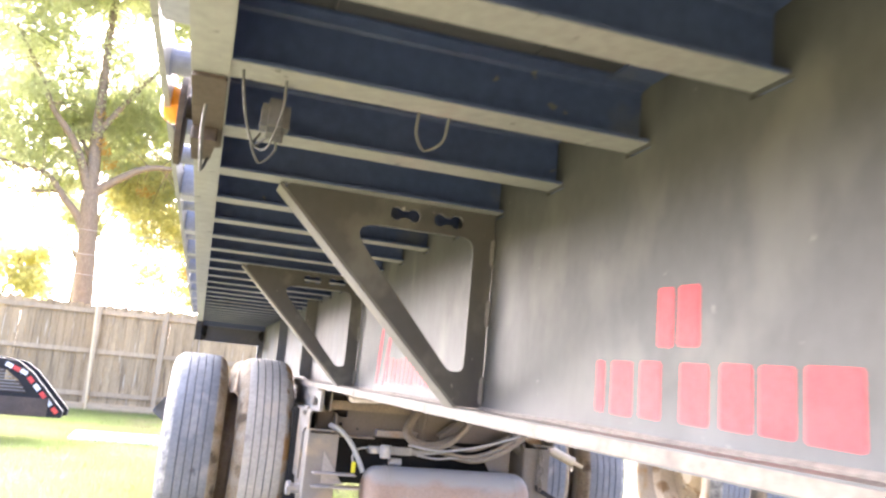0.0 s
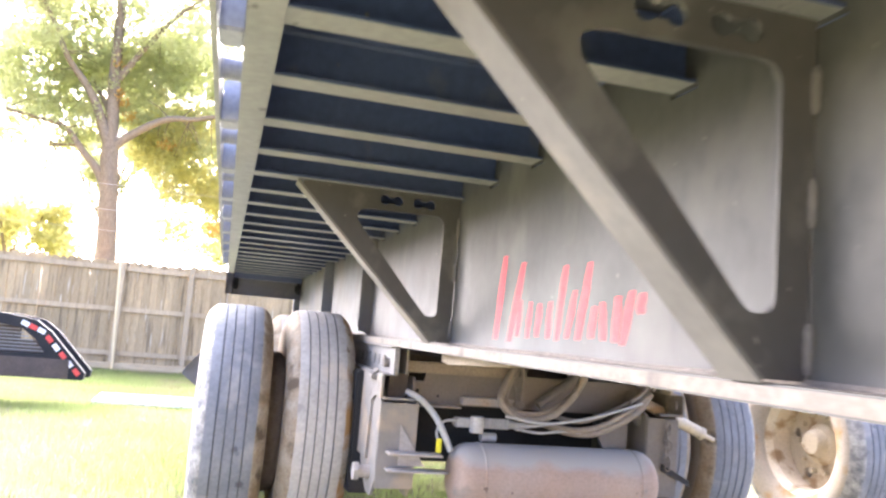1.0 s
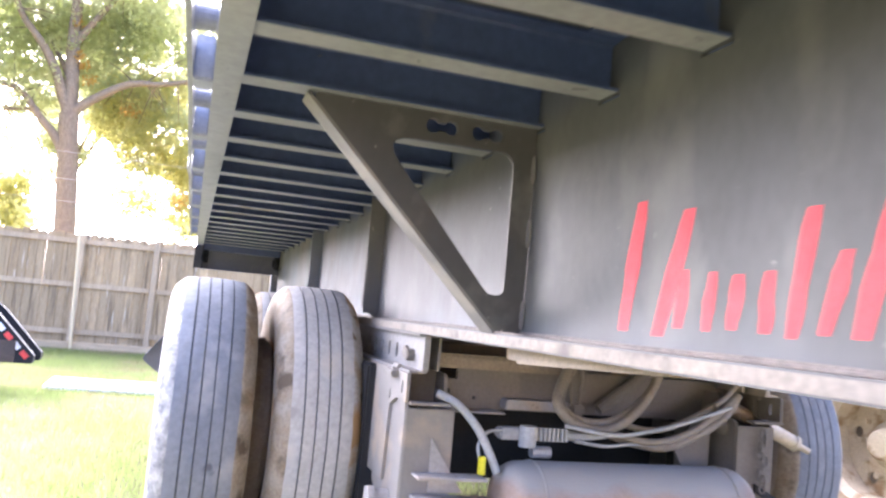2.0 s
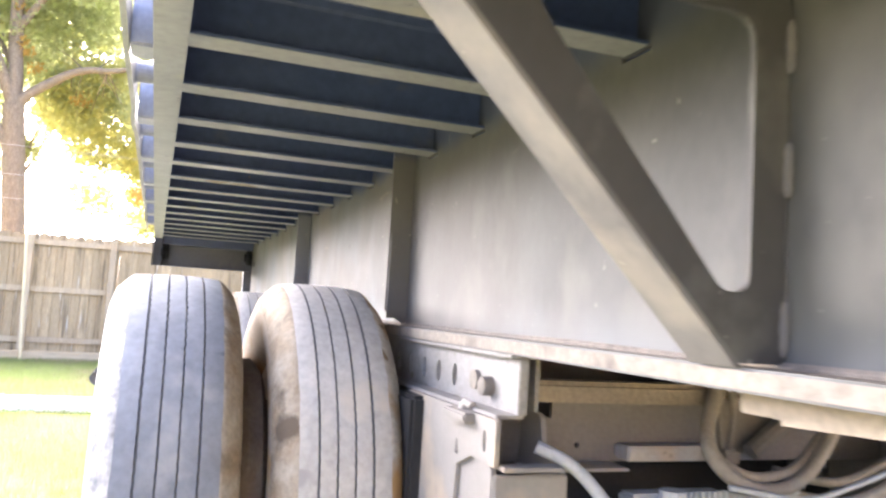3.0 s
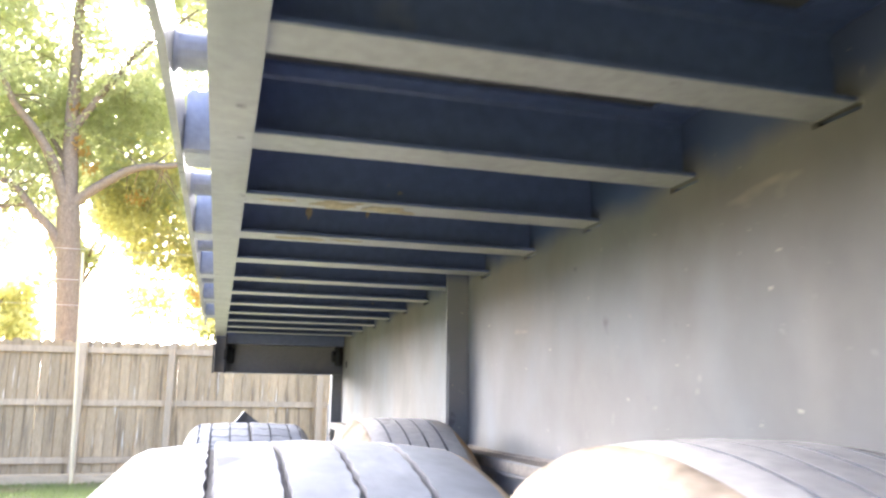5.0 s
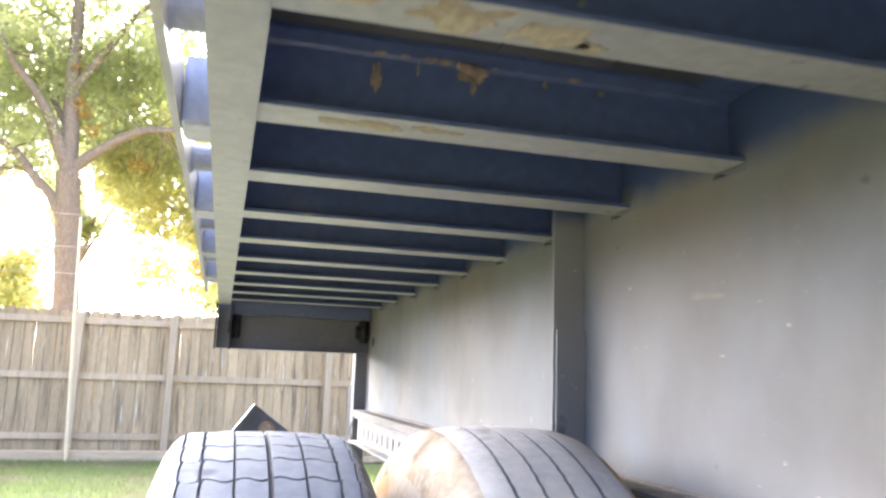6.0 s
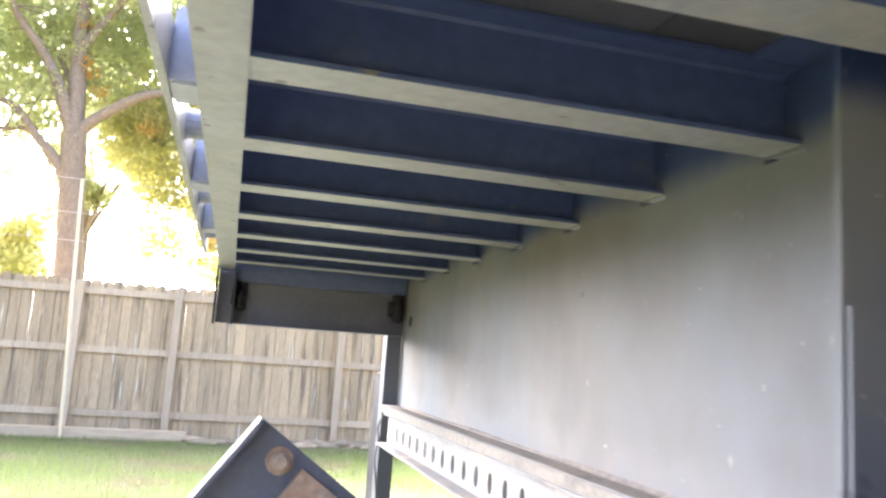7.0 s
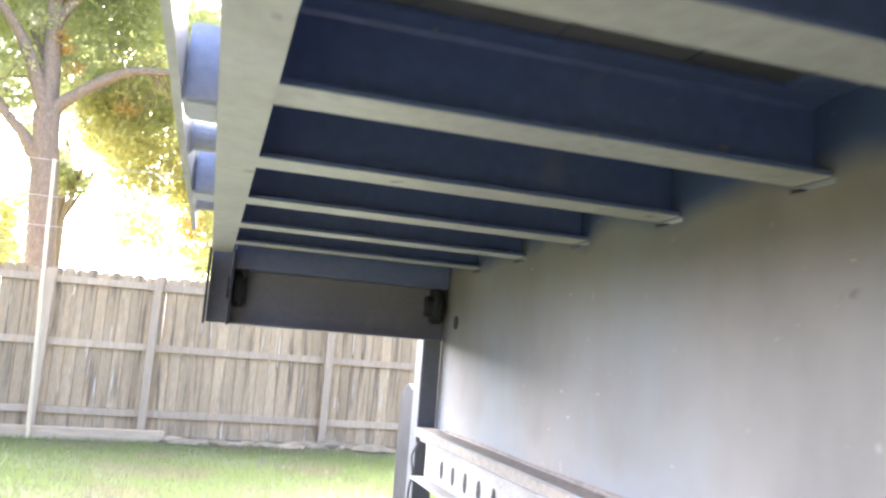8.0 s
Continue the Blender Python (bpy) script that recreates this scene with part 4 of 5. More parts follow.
def tyre_mesh(blocks):
    if blocks:
        pts, slot = tyre_profile(((-0.105, 0.0015), (-0.080, 0.0020), (-0.042, 0.0017), (0.0, 0.0036), (0.042, 0.0017), (0.082, 0.0020), (0.105, 0.0015)), 0.112, 4)
    else:
        pts, slot = tyre_profile(((-0.0575, 0.0027), (-0.019, 0.0022), (0.019, 0.0020), (0.0575, 0.0023)), 0.104, 2)
    bm = bmesh.new()
    if not blocks:
        def wear(i, k):
            x, r = pts[i]
            if r > 0.49:
                r += 0.0014 * noise.noise((x * 60, k * 0.18, 3.0))
            return r
        def ragged(i, k):
            x, r = pts[i]
            if r > 0.486 and min(abs(abs(x) - 0.0575), abs(abs(x) - 0.019)) < 0.0035:
                rough = 0.0006 + 0.0005 * noise.noise((k * 0.06, x * 30, 9.0))
                return x + (rough if k % 2 else -rough) + 0.0006 * noise.noise((k * 0.1, x * 9, 1.0))
            if 0.48 < r and abs(x) > 0.095:
                return x + 0.0025 * noise.noise((k * 0.22, x * 40, 4.0))
            return x
        turn(bm, pts, 260, lambda i, k: slot[i], wear, shift=ragged)
    else:
        pitch = 2 * math.pi / 62
        angles = [pitch * p + o for p in range(62) for o in (0.0, 0.002, 0.006, 0.008, 0.6 * pitch)]
        def cut(i, k):
            x, r = pts[i]
            if 0.486 < r and abs(x) < 0.083 and k % 5 in (1, 2):
                return min(r, 0.4945)
            return r + (0.0010 * noise.noise((x * 50, k * 0.4, 6.0)) if r > 0.49 else 0.0)
        def ragged(i, k):
            x, r = pts[i]
            if 0.486 < r and 0.076 < abs(x) < 0.116:
                return x + (0.0012 if k % 5 in (0, 1, 2) else -0.0006)
            return x
        turn(bm, pts, len(angles), lambda i, k: 2 if k % 5 in (0, 1, 2) and abs(pts[i][0] + 0.002) < 0.081 and pts[i][1] > 0.486 else slot[i], cut, angles,
             lambda x: 0.0075 * math.sin(x * 150) + 0.004 * math.sin(x * 37), shift=ragged)
    return bm


def rim_mesh():
    """Disc wheel: barrel, dished disc with round hand holes, hub and studs. The dish opens towards -x."""
    bm = bmesh.new()
    turn(bm, [(-0.105, 0.305), (-0.098, 0.292), (-0.080, 0.284), (-0.060, 0.262), (0.060, 0.262), (0.080, 0.284), (0.098, 0.292), (0.105, 0.305)], 48)
    ring = [(0.262 * math.cos(2 * math.pi * k / 48), 0.262 * math.sin(2 * math.pi * k / 48)) for k in range(48)]
    holes = [oval(0.205 * math.cos(a), 0.205 * math.sin(a), 0.030, 0.030) for a in (math.pi / 5 * (2 * k + 0.3) for k in range(5))]
    plate(bm, [ring] + holes, 0.012, lambda u, v, w: (0.062 + w, u, v))
    turn(bm, [(0.062, 0.120), (0.045, 0.112), (0.030, 0.085), (-0.015, 0.072), (-0.025, 0.062), (-0.025, 0.001)], 32)
    for k in range(10):
        a = 2 * math.pi * k / 10
        y, z = 0.168 * math.cos(a), 0.168 * math.sin(a)
        tube(bm, [(0.062, y, z), (0.030, y, z)], 0.016, 6)
    return bm


def wheel(parent, x, y, z, mesh_rim, mesh_tyre, flip, label):
    m = pose(x, y, z, 0, 0, 180 if flip else 0)
    rim = again(mesh_rim, parent, m)
    t = again(mesh_tyre, rim, Matrix.Identity(4))
    t.data = mesh_tyre.data
    tagged(t, label)
    return rim


rim0 = part("wheel", rim_mesh(), RIM, trailer, "cream-painted dished disc wheel", smooth=True)
rim0.matrix_basis = pose(-0.598, 2.948, 0.505)
ribbed = part("tyre", tyre_mesh(False), [TYRE, CLAY, GROOVE, SCUFF, BROWNRING], rim0, "dusty grey ribbed truck tyre", smooth=True)
rim1 = wheel(trailer, -0.247, 2.958, 0.505, rim0, ribbed, True, "mud-stained ribbed truck tyre")
muddy = rim1.children[0].data.copy()
muddy.materials[0] = MUDDY
muddy.materials[3] = CLAYRING
muddy.materials[4] = BROWNRING
rim1.children[0].data = muddy
rim2 = wheel(trailer, -0.582, 4.27, 0.480, rim0, ribbed, False, "dusty truck tyre with a worn block tread")
blocky = bpy.data.meshes.new("tyre")
bm = tyre_mesh(True)
bmesh.ops.recalc_face_normals(bm, faces=bm.faces)
bm.to_mesh(blocky)
bm.free()
for m in (TYRE, CLAY, GROOVE, TYRE, SCUFF):
    blocky.materials.append(m)
rim2.children[0].data = blocky
rim3 = wheel(trailer, -0.235, 4.27, 0.492, rim0, ribbed, True, "mud-stained ribbed truck tyre")
rim3.children[0].data = muddy
for ya in (2.95, 4.27):
    wheel(trailer, 2 * MID + 0.598, ya, 0.505, rim0, ribbed, True, "dusty grey ribbed truck tyre")
    wheel(trailer, 2 * MID + 0.247, ya, 0.505, rim0, ribbed, False, "dusty grey ribbed truck tyre")

# tilted mud flap plate behind the rear tyre
top = Vector((-0.575, 4.86, 0.998))
right, down = Vector((math.cos(radians(36.7)), 0, -math.sin(radians(36.7)))), Vector((-math.sin(radians(36.7)), 0, -math.cos(radians(36.7))))
bm = bmesh.new()
plate(bm, [rounded([(0, 0), (0.55, 0), (0.55, 0.56), (0, 0.56)], [0.004, 0.01, 0.03, 0.03])], 0.006, lambda u, v, w: top + right * u + down * v + Vector((0, w, 0)))
plate(bm, [[(0, 0), (0.006, 0), (0.006, 0.53), (0, 0.53)]], 0.04, lambda u, v, w: top + right * u + down * v + Vector((0, -w, 0)))
flap = part("fender_plate", bm, HEADER, trailer, "black steel fender plate set at a tilt")
bm = bmesh.new()
c = top + right * 0.056 + down * 0.026
tube(bm, [c + Vector((0, -0.022, 0)), c + Vector((0, -0.018, 0)), c], [0.008, 0.012, 0.012], 12)
tube(bm, [c + Vector((0, -0.004, 0)), c], 0.018, 16)
part("bolt", bm, RUST, flap, "rusty bolt head", smooth=True)
bm = bmesh.new()
plate(bm, [[(0.085, 0.015), (0.15, 0.015), (0.15, 0.045), (0.115, 0.05), (0.115, 0.20), (0.085, 0.20)]], 0.006, lambda u, v, w: top + right * u + down * v + Vector((0, -0.001 - w, 0)))
part("rusty_strap", bm, RUST, flap)
bm = bmesh.new()
tube(bm, [(-0.55, 4.885, 0.72), (-0.02, 4.885, 0.72)], 0.025, 10)
part("fender_arm", bm, BLACK, trailer)

# side marker lamp and loose wiring
bm = bmesh.new()
plate(bm, [oval(-0.19, ZC + 0.030, 0.085, 0.082, 24)], 0.010, lambda u, v, w: (-0.712 + w, u, v))
tube(bm, [(-0.7025, -0.19, ZC + 0.055), (-0.6848, -0.19, ZC + 0.055)], 0.022, 12)
plate(bm, [rounded([(-0.56, -0.682), (-0.17, -0.682), (-0.20, -0.634), (-0.56, -0.634)], 0.008)], 0.006, lambda u, v, w: (v, u, ZC - 0.0070 - w))
plate(bm, [rounded([(-0.32, -0.683), (-0.17, -0.683), (-0.19, -0.650), (-0.32, -0.640)], 0.006)], 0.022, lambda u, v, w: (v, u, ZC - 0.0132 - w))
lamp = part("lamp_bracket", bm, BED, trailer, "steel bracket of the side marker lamp")
bm = bmesh.new()
turn(bm, [(0, 0.036), (-0.012, 0.036), (-0.026, 0.029), (-0.034, 0.014), (-0.035, 0.001)], 20)
lens = part("lamp_lens", bm, AMBER, lamp, "round amber marker lens", smooth=True)
lens.location = (-0.7122, -0.19, ZC + 0.055)
for pts, r in (([(-0.615, -0.58, ZC), (-0.606, -0.54, ZC - 0.04), (-0.59, -0.46, ZC - 0.062), (-0.575, -0.42, ZC - 0.062)], 0.0028),
               ([(-0.555, -0.57, ZC), (-0.553, -0.53, ZC - 0.03), (-0.565, -0.46, ZC - 0.07), (-0.585, -0.43, ZC - 0.06), (-0.575, -0.39, ZC - 0.03)], 0.0025),
               ([(-0.59, -0.44, ZC - 0.06), (-0.572, -0.41, ZC - 0.082), (-0.55, -0.42, ZC - 0.06), (-0.562, -0.45, ZC - 0.05), (-0.585, -0.43, ZC - 0.064)], 0.0025),
               ([(-0.66, -0.46, ZC), (-0.664, -0.40, ZC - 0.03), (-0.662, -0.30, ZC - 0.070), (-0.66, -0.22, ZC - 0.06), (-0.645, -0.18, ZC)], 0.004),
               ([(-0.355, -0.545, ZC), (-0.347, -0.51, ZC - 0.022), (-0.325, -0.48, ZC - 0.036), (-0.302, -0.50, ZC - 0.024), (-0.307, -0.545, ZC)], 0.003)):
    bm = bmesh.new()
    tube(bm, curve_through(pts), r * 0.75, 8)
    part("loose_wire", bm, WIRE, trailer, "loose dusty wire hanging under the deck", smooth=True)
bm = bmesh.new()
box(bm, -0.580, -0.538, -0.500, -0.450, ZC - 0.055, ZC - 0.001, bevel=0.010)
tube(bm, [(-0.552, -0.475, ZC - 0.045), (-0.553, -0.47, ZC - 0.062)], 0.009, 8)
part("junction_plug", bm, WIRE, trailer, "dusty wiring plug")


# ---- second trailer parked beyond ----
other = base("parked_trailer", 2.8, 3.0, 0, "second semi-trailer parked alongside, its cream wheels showing", "trailer")
for x, flip in ((-0.13, False), (0.20, True), (1.40, False), (1.73, True)):
    wheel(other, x, 0.10, 0.505, rim0, ribbed, flip, "dusty grey ribbed truck tyre")
bm = bmesh.new()
tube(bm, [(-0.1, 0.10, 0.505), (1.7, 0.10, 0.505)], 0.063, 12)
part("axle", bm, DARKDUST, other)
bm = bmesh.new()
for x in (0.42, 1.15):
    box(bm, x, x + 0.12, -0.7, 3.5, 0.95, 1.40)
    box(bm, x, x + 0.12, -0.05, 0.25, 0.5, 0.95)
box(bm, 0.30, 1.38, -0.7, 3.5, 1.40, 1.52, bevel=0.01)
part("chassis", bm, PAINT, other)


# ---- low equipment trailer with ramps ----
ramp = base("ramp_trailer", -2.68, 7.9, ground_z(-2.68, 7.9), "black low equipment trailer tail with red and white reflective tape", "trailer")
def side_frame(y):
    bm = bmesh.new()
    outer = rounded([(-3.0, 0.27), (0.76, 0.27), (0.77, 0.34), (0.42, 0.72), (0.28, 0.82), (0.0, 0.86), (-3.0, 0.88)], [0, 0.02, 0.02, 0.05, 0.06, 0.05, 0])
    hole = rounded([(-2.9, 0.50), (0.40, 0.50), (0.30, 0.63), (0.16, 0.735), (-0.05, 0.765), (-2.9, 0.78)], [0, 0.02, 0.05, 0.05, 0.05, 0])
    plate(bm, [outer, hole], 0.09, lambda u, v, w: (u, y + w, v))
    return part("side_frame", bm, BLACK, ramp, "black sloping steel side frame")
side_frame(-0.32)
side_frame(0.06)
for i in range(8):
    z = 0.515 + 0.033 * i
    bm = bmesh.new()
    box(bm, -2.9, 0.38 - 0.042 * i, -0.25, -0.235, z, z + 0.011)
    part("slat", bm, RAIL, ramp, "pale steel slat")
bm = bmesh.new()
box(bm, -3.0, 0.70, -0.229, 0.06, 0.30, 0.36, bevel=0.005)
box(bm, -3.0, 0.62, -0.330, -0.3205, 0.275, 0.46, bevel=0.003)
# added backing sheets, keep the gaps between the slats dark
box(bm, -2.95, 0.14, -0.20, -0.19, 0.36, 0.80)
box(bm, 0.14, 0.36, -0.20, -0.19, 0.36, 0.62)
part("bed", bm, BED, ramp, "brown grimy bed edge")
slope = math.atan2(0.72 - 0.34, 0.35)
for i in range(8):
    bm = bmesh.new()
    t = 0.06 + 0.150 * i
    if t < 0.8:
        x, z, tilt = 0.735 - 0.35 * t / 0.8 * 1.05, 0.325 + 0.38 * t / 0.8 * 1.05, slope
    else:
        x, z, tilt = 0.36 - (t - 0.8) * 0.50, 0.725 + (t - 0.8) * 0.20, 0.42
    box(bm, -0.036, 0.036, -0.004, 0.0, -0.022, 0.022)
    o = part("reflective_tape", bm, TAPE_R if i % 2 == 0 else TAPE_W, ramp, "red reflective tape" if i % 2 == 0 else "white reflective tape")
    o.matrix_basis = pose(x - 0.015, -0.3215, z - 0.01, 0, math.degrees(tilt), 0)
for x in (-1.0, -1.9):
    bm = bmesh.new()
    turn(bm, [(-0.1, 0.2), (-0.1, 0.34), (-0.08, 0.37), (0.08, 0.37), (0.1, 0.34), (0.1, 0.2)], 32)
    for v in bm.verts:
        v.co = Vector((v.co.y, v.co.x, v.co.z))
    o = part("wheel", bm, GROOVE, ramp, smooth=True)
    o.location = (x, 0.30, 0.37)
    o2 = again(o, ramp, pose(x, -0.50, 0.37))

# white board on the grass
bm = bmesh.new()
box(bm, -1.0, 0.95, -0.22, 0.22, 0, 0.035, bevel=0.006)
board = link("white_panel", bm, WHITE)
board.matrix_basis = pose(-0.85, 8.05, ground_z(0, 8.05) + 0.045, 5, 0, -3)
tagged(board, "long white panel lying tilted on the grass", "panel")

# ---- fence ----
fence = base("wooden_fence", 0, FENCE_Y, -0.15, "weathered grey-brown board fence with dog-eared pickets", "fence")
rnd = random.Random(4)


def picket_mesh(h):
    bm = bmesh.new()
    plate(bm, [[(-0.061, 0), (0.062, 0), (0.062, h - 0.028), (0.042, h), (-0.042, h), (-0.061, h - 0.028)]], 0.0115, lambda u, v, w: (u, w, v))
    plate(bm, [[(-0.069, 0), (0.069, 0), (0.069, h - 0.03), (0.045, h - 0.002), (-0.045, h - 0.002), (-0.069, h - 0.03)]], 0.005, lambda u, v, w: (u, 0.0117 + w, v))
    return bm


shapes = [part("picket", picket_mesh(2.02 + d), WOOD, fence) for d in (0, 0.012, -0.012, 0.024)]
x, i = -9.0, 0
while x < 9.0:
    m = pose(x, 0.075 + (0.007 if i % 2 else 0.0), -0.02, 0, rnd.uniform(-0.03, 0.03), 0)
    if i < 4:
        shapes[i].matrix_basis = m
    else:
        again(shapes[rnd.randrange(4)], fence, m)
    x += 0.1364 + rnd.choice((0.0, 0.0, 0.0005, 0.0005, 0.001, 0.001, 0.001, 0.0005, 0.0, 0.001, 0.0015, 0.002))
    i += 1
for z in (0.28, 1.10, 1.87):
    for x0 in (-9, -4.98, -2.6, -1.35, 0.9, 3.3, 5.7):
        x1 = {-9: -4.98, -4.98: -2.6, -2.6: -1.35, -1.35: 0.9, 0.9: 3.3, 3.3: 5.7, 5.7: 9}[x0]
        bm = bmesh.new()
        box(bm, x0, x1, 0.035, 0.074, z - 0.045, z + 0.045, bevel=0.003)
        part("rail", bm, POST, fence)
for x in (-7.4, -4.98, -2.6, -1.35, 0.9, 3.3, 5.7, 8.1):
    bm = bmesh.new()
    box(bm, x - 0.05, x + 0.05, -0.055, 0.034, -0.05, 1.99, bevel=0.004)
    part("post", bm, POST, fence)
# plain continuation of the fence round the yard
for x0, x1, y0, y1 in ((-14.0, -13.95, -20, 15), (14, 14.05, -20, 15), (-14, -9.1, 15.09, 15.12), (9.1, 14, 15.09, 15.12), (-14, 14, -20.05, -20)):
    bm = bmesh.new()
    box(bm, x0, x1, y0, y1, -0.15, 1.83)
    tagged(link("boundary_fence", bm, WOOD), "plain weathered board fence", "fence", kind="structure")

bm = bmesh.new()
box(bm, -5.5, -1.05, -0.07, 0.07, 0, 0.145, bevel=0.014)
timber = link("landscape_timber", bm, TIMBER)
timber.matrix_basis = pose(0, 14.55, -0.16, 0, 0, 0.6)
tagged(timber, "pale landscape timber along the fence", "timber")

bm = bmesh.new()
tube(bm, [(-2.50, 14.42, -0.15), (-2.56, 14.36, 1.4), (-2.62, 14.3, 3.05)], [0.022, 0.021, 0.018], 8)
stake = link("wooden_pole", bm, POLE)
tagged(stake, "thin pale wooden pole leaning at the fence", "pole")

for i in range(26):
    bm = bmesh.new()
    bmesh.ops.create_icosphere(bm, subdivisions=2, radius=1)
    s = rnd.uniform(0.05, 0.16)
    o3 = rnd.uniform(0, 50)
    for v in bm.verts:
        v.co *= 1 + 0.35 * noise.noise(v.co * 1.3 + Vector((o3, 0, 0)))
        v.co = Vector((v.co.x * s * 1.6, v.co.y * s, v.co.z * s * 0.45))
    o = link("edging_stone", bm, STONE, smooth=True)
    o.location = (-1.0 + 2.6 * i / 25 + rnd.uniform(-0.04, 0.04), 14.55 + rnd.uniform(-0.15, 0.2), -0.15 + s * 0.2)
    tagged(o, "rough pale stone at the foot of the fence", "stone", "stones along the fence")
bm = bmesh.new()
g = [[bm.verts.new((-1.3 + 0.1 * i, 14.35 + 0.1 * j, -0.135 + 0.03 * noise.noise((i * 0.6, j * 0.6, 5)) - (0.05 if j in (0, 6) else 0))) for j in range(7)] for i in range(40)]
for a, b in zip(g, g[1:]):
    for j in range(6):
        bm.faces.new((a[j], b[j], b[j + 1], a[j + 1]))
tagged(link("mulch_bed", bm, MULCH, smooth=True), "brown mulch and leaf litter along the fence", "mulch", kind="stuff")


# ---- trees ----
def leaf_cloud(name, mat, parent, centres, count, size, seed):
    """Many small bent leaves scattered round the given centres (x, y, z, radius)."""
    g = np.random.RandomState(seed)
    c = np.array(centres)
    weight = c[:, 3] ** 2
    pick = g.choice(len(c), count, p=weight / weight.sum())
    d = g.normal(size=(count, 3))
    d /= np.linalg.norm(d, axis=1)[:, None]
    p = c[pick, :3] + d * (c[pick, 3] * g.rand(count) ** 0.5)[:, None] * np.array([1, 1, 0.75])
    u = g.normal(size=(count, 3))
    u /= np.linalg.norm(u, axis=1)[:, None]
    v = np.cross(u, g.normal(size=(count, 3)))
    v /= np.linalg.norm(v, axis=1)[:, None]
    s = size * (0.6 + 0.8 * g.rand(count))[:, None]
    quad = np.stack([p - u * s, p - v * s * 0.55, p + u * s, p + v * s * 0.55], 1).reshape(-1, 3)
    mesh = bpy.data.meshes.new(name)
    mesh.from_pydata(quad.tolist(), [], np.arange(count * 4).reshape(-1, 4).tolist())
    mesh.materials.append(mat)
    ob = new(name, mesh)
    ob.parent = parent
    return ob


def limb(bm, pts, r0, r1):
    c = curve_through(pts, 5)
    tube(bm, c, [r0 + (r1 - r0) * i / (len(c) - 1) for i in range(len(c))], 10)
    return c


tree = base("oak_tree", -3.5, 18.1, -0.15, "tall oak behind the fence with yellowing leaves", "tree")
T = Vector((-3.5, 18.1, -0.15))
bm = bmesh.new()
tips = []
limb(bm, [(0.26, 0, -0.1), (0.2, 0, 1.2), (0.07, 0, 3.0), (-0.08, 0, 4.7)], 0.25, 0.20)
main = [((-0.07, 0, 4.5), (-0.13, 0.05, 5.4), (-0.2, 0.1, 6.4), (-0.24, 0.2, 7.4), (-0.3, 0.2, 9.5), (-0.1, 0.2, 11.5), (0.2, 0.3, 14.0)),
        ((-0.08, 0, 4.7), (-0.26, -0.05, 5.12), (-0.45, -0.1, 5.6), (-0.74, -0.15, 6.08), (-1.17, -0.2, 6.6), (-1.5, -0.3, 7.3), (-2.2, -0.4, 8.4)),
        ((-0.06, 0, 4.6), (0.12, -0.05, 4.87), (0.46, -0.1, 5.15), (0.92, -0.2, 5.44), (1.29, -0.3, 5.54), (1.7, -0.4, 5.56), (2.6, -0.7, 5.75)),
        ((-0.04, 0, 3.75), (-0.30, -0.05, 4.2), (-0.62, -0.1, 4.54), (-0.95, -0.15, 4.95), (-1.25, -0.2, 5.08), (-2.2, -0.4, 5.2)),
        ((-0.62, -0.1, 4.56), (-0.85, 0.0, 4.68), (-1.2, 0.1, 4.64), (-2.0, 0.3, 4.5)),
        ((-0.2, 0.1, 6.2), (0.3, 0.0, 7.0), (1.0, -0.3, 7.9), (2.0, -0.5, 8.8)),
        ((-0.12, 0.05, 5.4), (-0.45, 0.4, 5.95), (-0.9, 0.9, 6.6))]
radii = ((0.17, 0.05), (0.13, 0.03), (0.115, 0.045), (0.11, 0.03), (0.05, 0.015), (0.09, 0.02), (0.08, 0.02))
for pts, (a, b) in zip(main, radii):
    c = limb(bm, pts, a, b)
    tips += [tuple(q) for q in c[len(c) // 2::3]]
g = random.Random(11)
twigs = []
for q in list(tips):
    for _ in range(3):
        d = Vector((g.gauss(0, 1), abs(g.gauss(0, 1)), g.gauss(0.1, 0.7))).normalized() * g.uniform(0.6, 1.3)
        e = Vector(q) + d
        tube(bm, [q, Vector(q) + d * 0.5 + Vector((0, 0, 0.05)), e], [0.015, 0.010, 0.005], 5, cap=False)
        twigs.append((e.x, e.y + 0.45, e.z + 0.1, g.uniform(0.25, 0.5)))
part("trunk", bm, BARK, tree, smooth=True)
green = twigs + [(g.uniform(-3.2, 2.6), g.uniform(0.3, 2.2), g.uniform(6.4, 8.0), g.uniform(0.6, 1.1)) for _ in range(40)]
green += [(g.uniform(-3.6, 2.6), g.uniform(0.2, 2.2), g.uniform(7.9, 10.4), g.uniform(0.6, 1.1)) for _ in range(40)]
green += [(g.uniform(-3.4, 2.3), g.uniform(0.9, 2.6), g.uniform(5.7, 8.0), g.uniform(0.6, 1.1)) for _ in range(60)]
green += [(g.uniform(-3.2, -0.5), g.uniform(0.6, 1.4), g.uniform(5.4, 6.2), g.uniform(0.3, 0.5)) for _ in range(10)]
green += [(g.uniform(-2.4, -0.4), g.uniform(-0.4, 0.6), g.uniform(3.3, 4.0), g.uniform(0.18, 0.34)) for _ in range(10)]
green += [(g.uniform(-3.6, -0.2), g.uniform(-0.5, 1.5), g.uniform(4.6, 6.6), g.uniform(0.3, 0.65)) for _ in range(50)]
green += [(g.uniform(-3.4, 2.4), g.uniform(-1.3, -0.2), g.uniform(6.6, 9.6), g.uniform(0.3, 0.6)) for _ in range(40)]
green += [(g.uniform(-3.4, 2.6), g.uniform(0.2, 1.8), g.uniform(4.7, 7.4), g.uniform(0.4, 0.75)) for _ in range(45)]
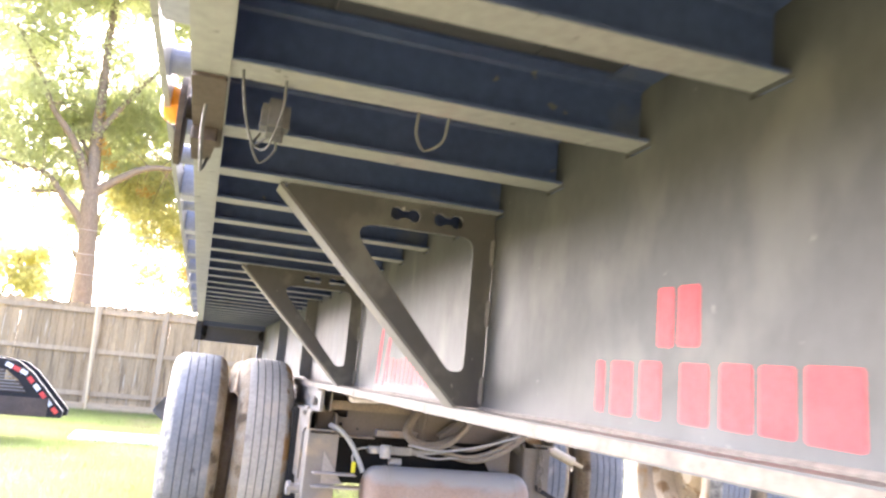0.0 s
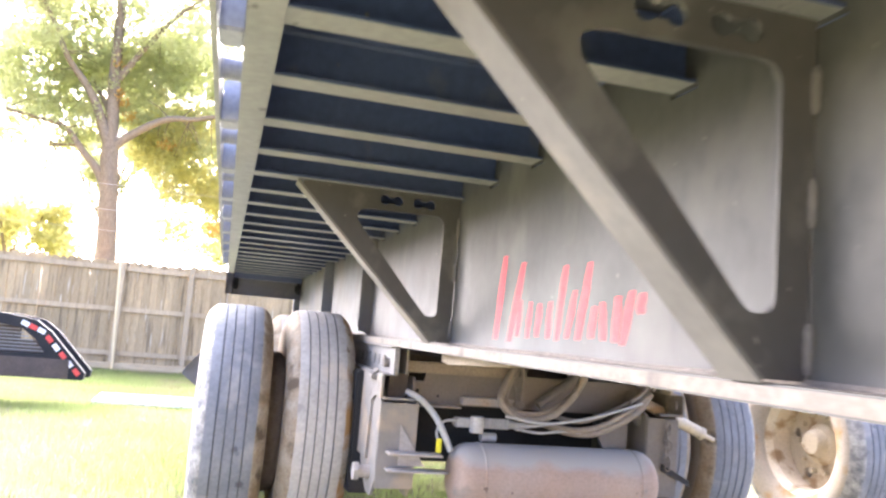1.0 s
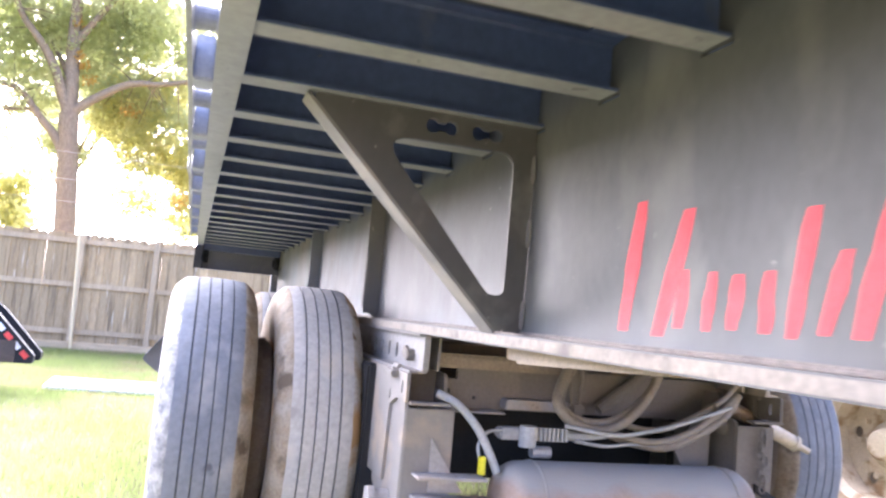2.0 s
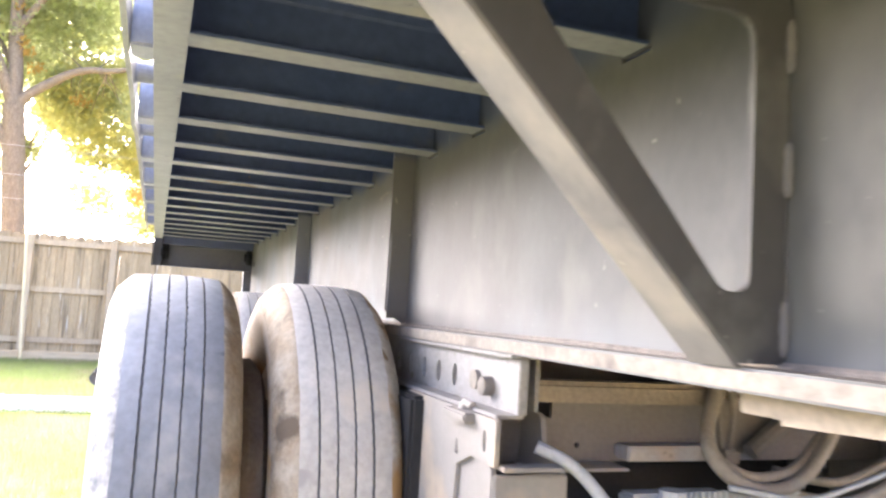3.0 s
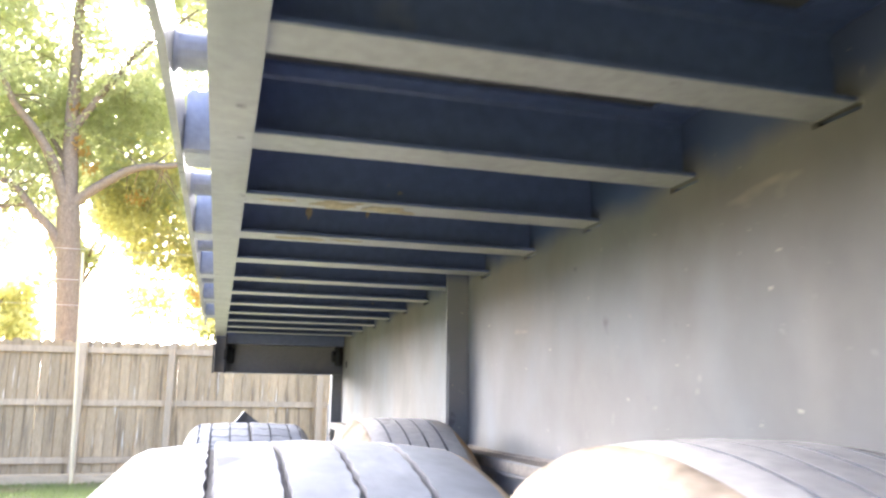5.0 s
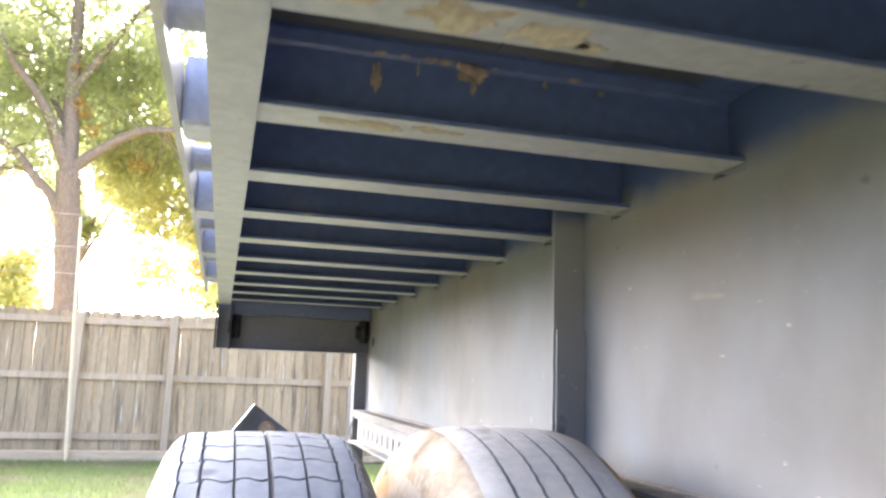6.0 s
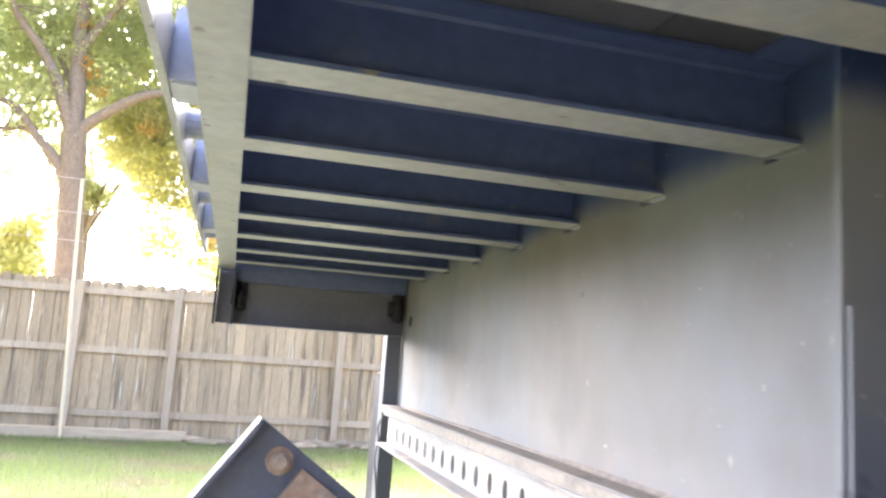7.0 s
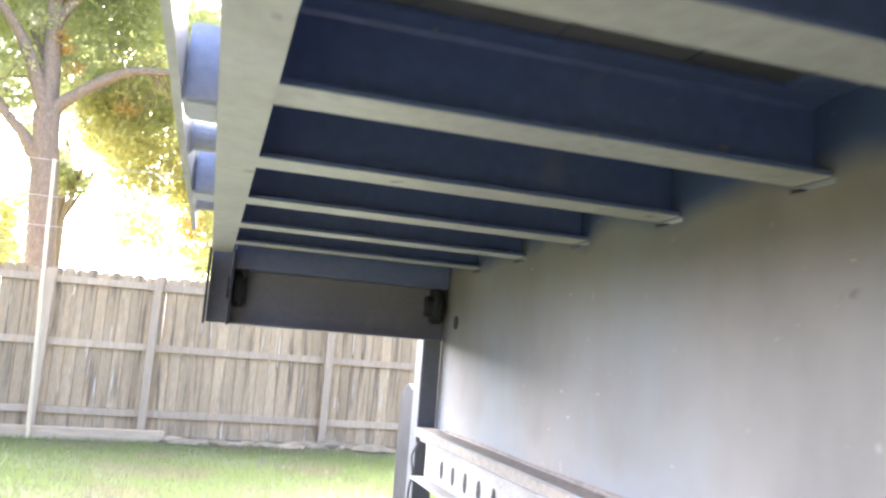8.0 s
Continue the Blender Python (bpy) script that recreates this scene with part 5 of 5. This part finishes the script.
leaf_cloud("crown", LEAF, tree, green, 126000, 0.041, 1)
middle = [(g.uniform(-3.9, 2.9), g.uniform(-0.8, 2.2), g.uniform(8.3, 11.4), g.uniform(0.5, 0.9)) for _ in range(70)]
leaf_cloud("middle_crown", LEAF, tree, middle, 42000, 0.045, 5)
# crown mostly above the view, added to shade the near lawn
high = [(g.uniform(-5.0, 3.5), g.uniform(-2.0, 3.0), g.uniform(10.2, 15.0), g.uniform(0.9, 1.5)) for _ in range(70)]
leaf_cloud("upper_crown", LEAF, tree, high, 42000, 0.09, 4)
hang = [(g.uniform(0.4, 2.8), g.uniform(0.5, 2.2), g.uniform(3.9, 6.0), g.uniform(0.45, 0.95)) for _ in range(40)]
hang += [(g.uniform(1.0, 3.2), g.uniform(0.5, 2.2), g.uniform(2.7, 4.2), g.uniform(0.35, 0.75)) for _ in range(26)]
hang += [(g.uniform(0.3, 2.6), g.uniform(0.3, 1.2), g.uniform(4.2, 6.4), g.uniform(0.3, 0.6)) for _ in range(16)]
leaf_cloud("hanging_foliage", LEAF_Y, tree, hang, 40000, 0.043, 2)
orange = [(-0.05, 0.0, 6.0, 0.16), (0.05, 0.0, 5.8, 0.2), (-0.1, 0.0, 6.7, 0.15), (0.25, 0.1, 5.5, 0.22), (1.1, 0.2, 5.0, 0.25), (2.3, 0.4, 3.2, 0.3)]
leaf_cloud("orange_foliage", LEAF_O, tree, orange, 330, 0.046, 3)


def back_tree(x, y, h, spread, seed, mat, n):
    t = base("tree", x, y, -0.15, "leafy tree far behind the fence", "tree", "trees behind the fence")
    g = random.Random(seed)
    bm = bmesh.new()
    limb(bm, [(0, 0, -0.1), (0.1, 0, h * 0.3), (-0.05, 0, h * 0.6)], 0.2, 0.08)
    cl = []
    for _ in range(9):
        a = g.uniform(0, 6.28)
        e = Vector((math.cos(a) * spread * g.uniform(0.4, 1), math.sin(a) * spread * g.uniform(0.4, 1), h * g.uniform(0.45, 0.95)))
        limb(bm, [(0.03, 0, h * 0.35), e * 0.6 + Vector((0, 0, h * 0.12)), e], 0.07, 0.015)
        for _ in range(4):
            cl.append((e.x + g.gauss(0, 0.5), e.y + g.gauss(0, 0.5), e.z + g.gauss(0, 0.5), g.uniform(0.4, 0.8)))
    part("trunk", bm, BARK, t, smooth=True)
    leaf_cloud("crown", mat, t, cl, n, 0.09, seed)


back_tree(0.4, 25, 5.4, 1.9, 21, LEAF_FAR, 11000)
back_tree(-5.6, 31, 12.5, 3.2, 26, LEAF_FAR, 26000)
back_tree(0.2, 32, 12.0, 3.2, 27, LEAF_FAR, 24000)
back_tree(-7.4, 27, 4.6, 1.9, 22, LEAF_Y, 10000)
back_tree(-10.5, 30, 7.5, 2.4, 23, LEAF_FAR, 6000)
back_tree(2.5, 27, 6.0, 2.2, 24, LEAF_FAR, 5000)
back_tree(6.5, 25, 7.0, 2.4, 25, LEAF, 5000)

for z in (2.6, 3.05, 3.6):
    bm = bmesh.new()
    tube(bm, [(-16 + 2.0 * i, 17.2, z + 0.0045 * (2.0 * i - 14) ** 2 * 0.25) for i in range(15)], 0.004, 5)
    tagged(link("overhead_cable", bm, CABLE), "thin pale overhead cable behind the fence", "cable", "overhead cables")

for x in (-16.0, 12.0):
    bm = bmesh.new()
    tube(bm, [(x, 17.2, -0.3), (x, 17.2, 2.5), (x, 17.2, 5.2)], [0.12, 0.11, 0.09], 12)
    tagged(link("cable_pole", bm, TIMBER), "plain wooden pole carrying the overhead cables", "pole", "cable poles")

# ---- grass blades on the part of the lawn that shows ----
gr = np.random.RandomState(7)
N = 230000
far = 90000
px = np.concatenate([gr.uniform(-6.5, 2.2, N), gr.uniform(-11.0, 6.5, far)])
py = np.concatenate([3.5 + 11.0 * gr.rand(N) ** 1.15, gr.uniform(-8.0, 14.3, far)])
N += far
keep = gr.rand(N) < 0.35 + 0.65 * np.array([0.5 + 0.9 * noise.noise((a * 0.8, b * 0.8, 2.0)) for a, b in zip(px, py)])
px, py = px[keep], py[keep]
N = len(px)
t = np.clip((py - 4.5) / 9.5, 0, 1)
pz = -0.15 * t * t * (3 - 2 * t)
ang, h = gr.uniform(0, 6.28, N), gr.uniform(0.03, 0.075, N)
lean = gr.normal(0, 0.018, (N, 2))
w = 0.005
a = np.stack([px - w * np.cos(ang), py - w * np.sin(ang), pz - 0.015], 1)
b = np.stack([px + w * np.cos(ang), py + w * np.sin(ang), pz - 0.015], 1)
c = np.stack([px + lean[:, 0], py + lean[:, 1], pz + h], 1)
mesh = bpy.data.meshes.new("grass")
mesh.from_pydata(np.stack([a, b, c], 1).reshape(-1, 3).tolist(), [], np.arange(N * 3).reshape(-1, 3).tolist())
mesh.materials.append(GRASS)
tagged(new("grass", mesh), "short green grass blades", "grass", kind="stuff")
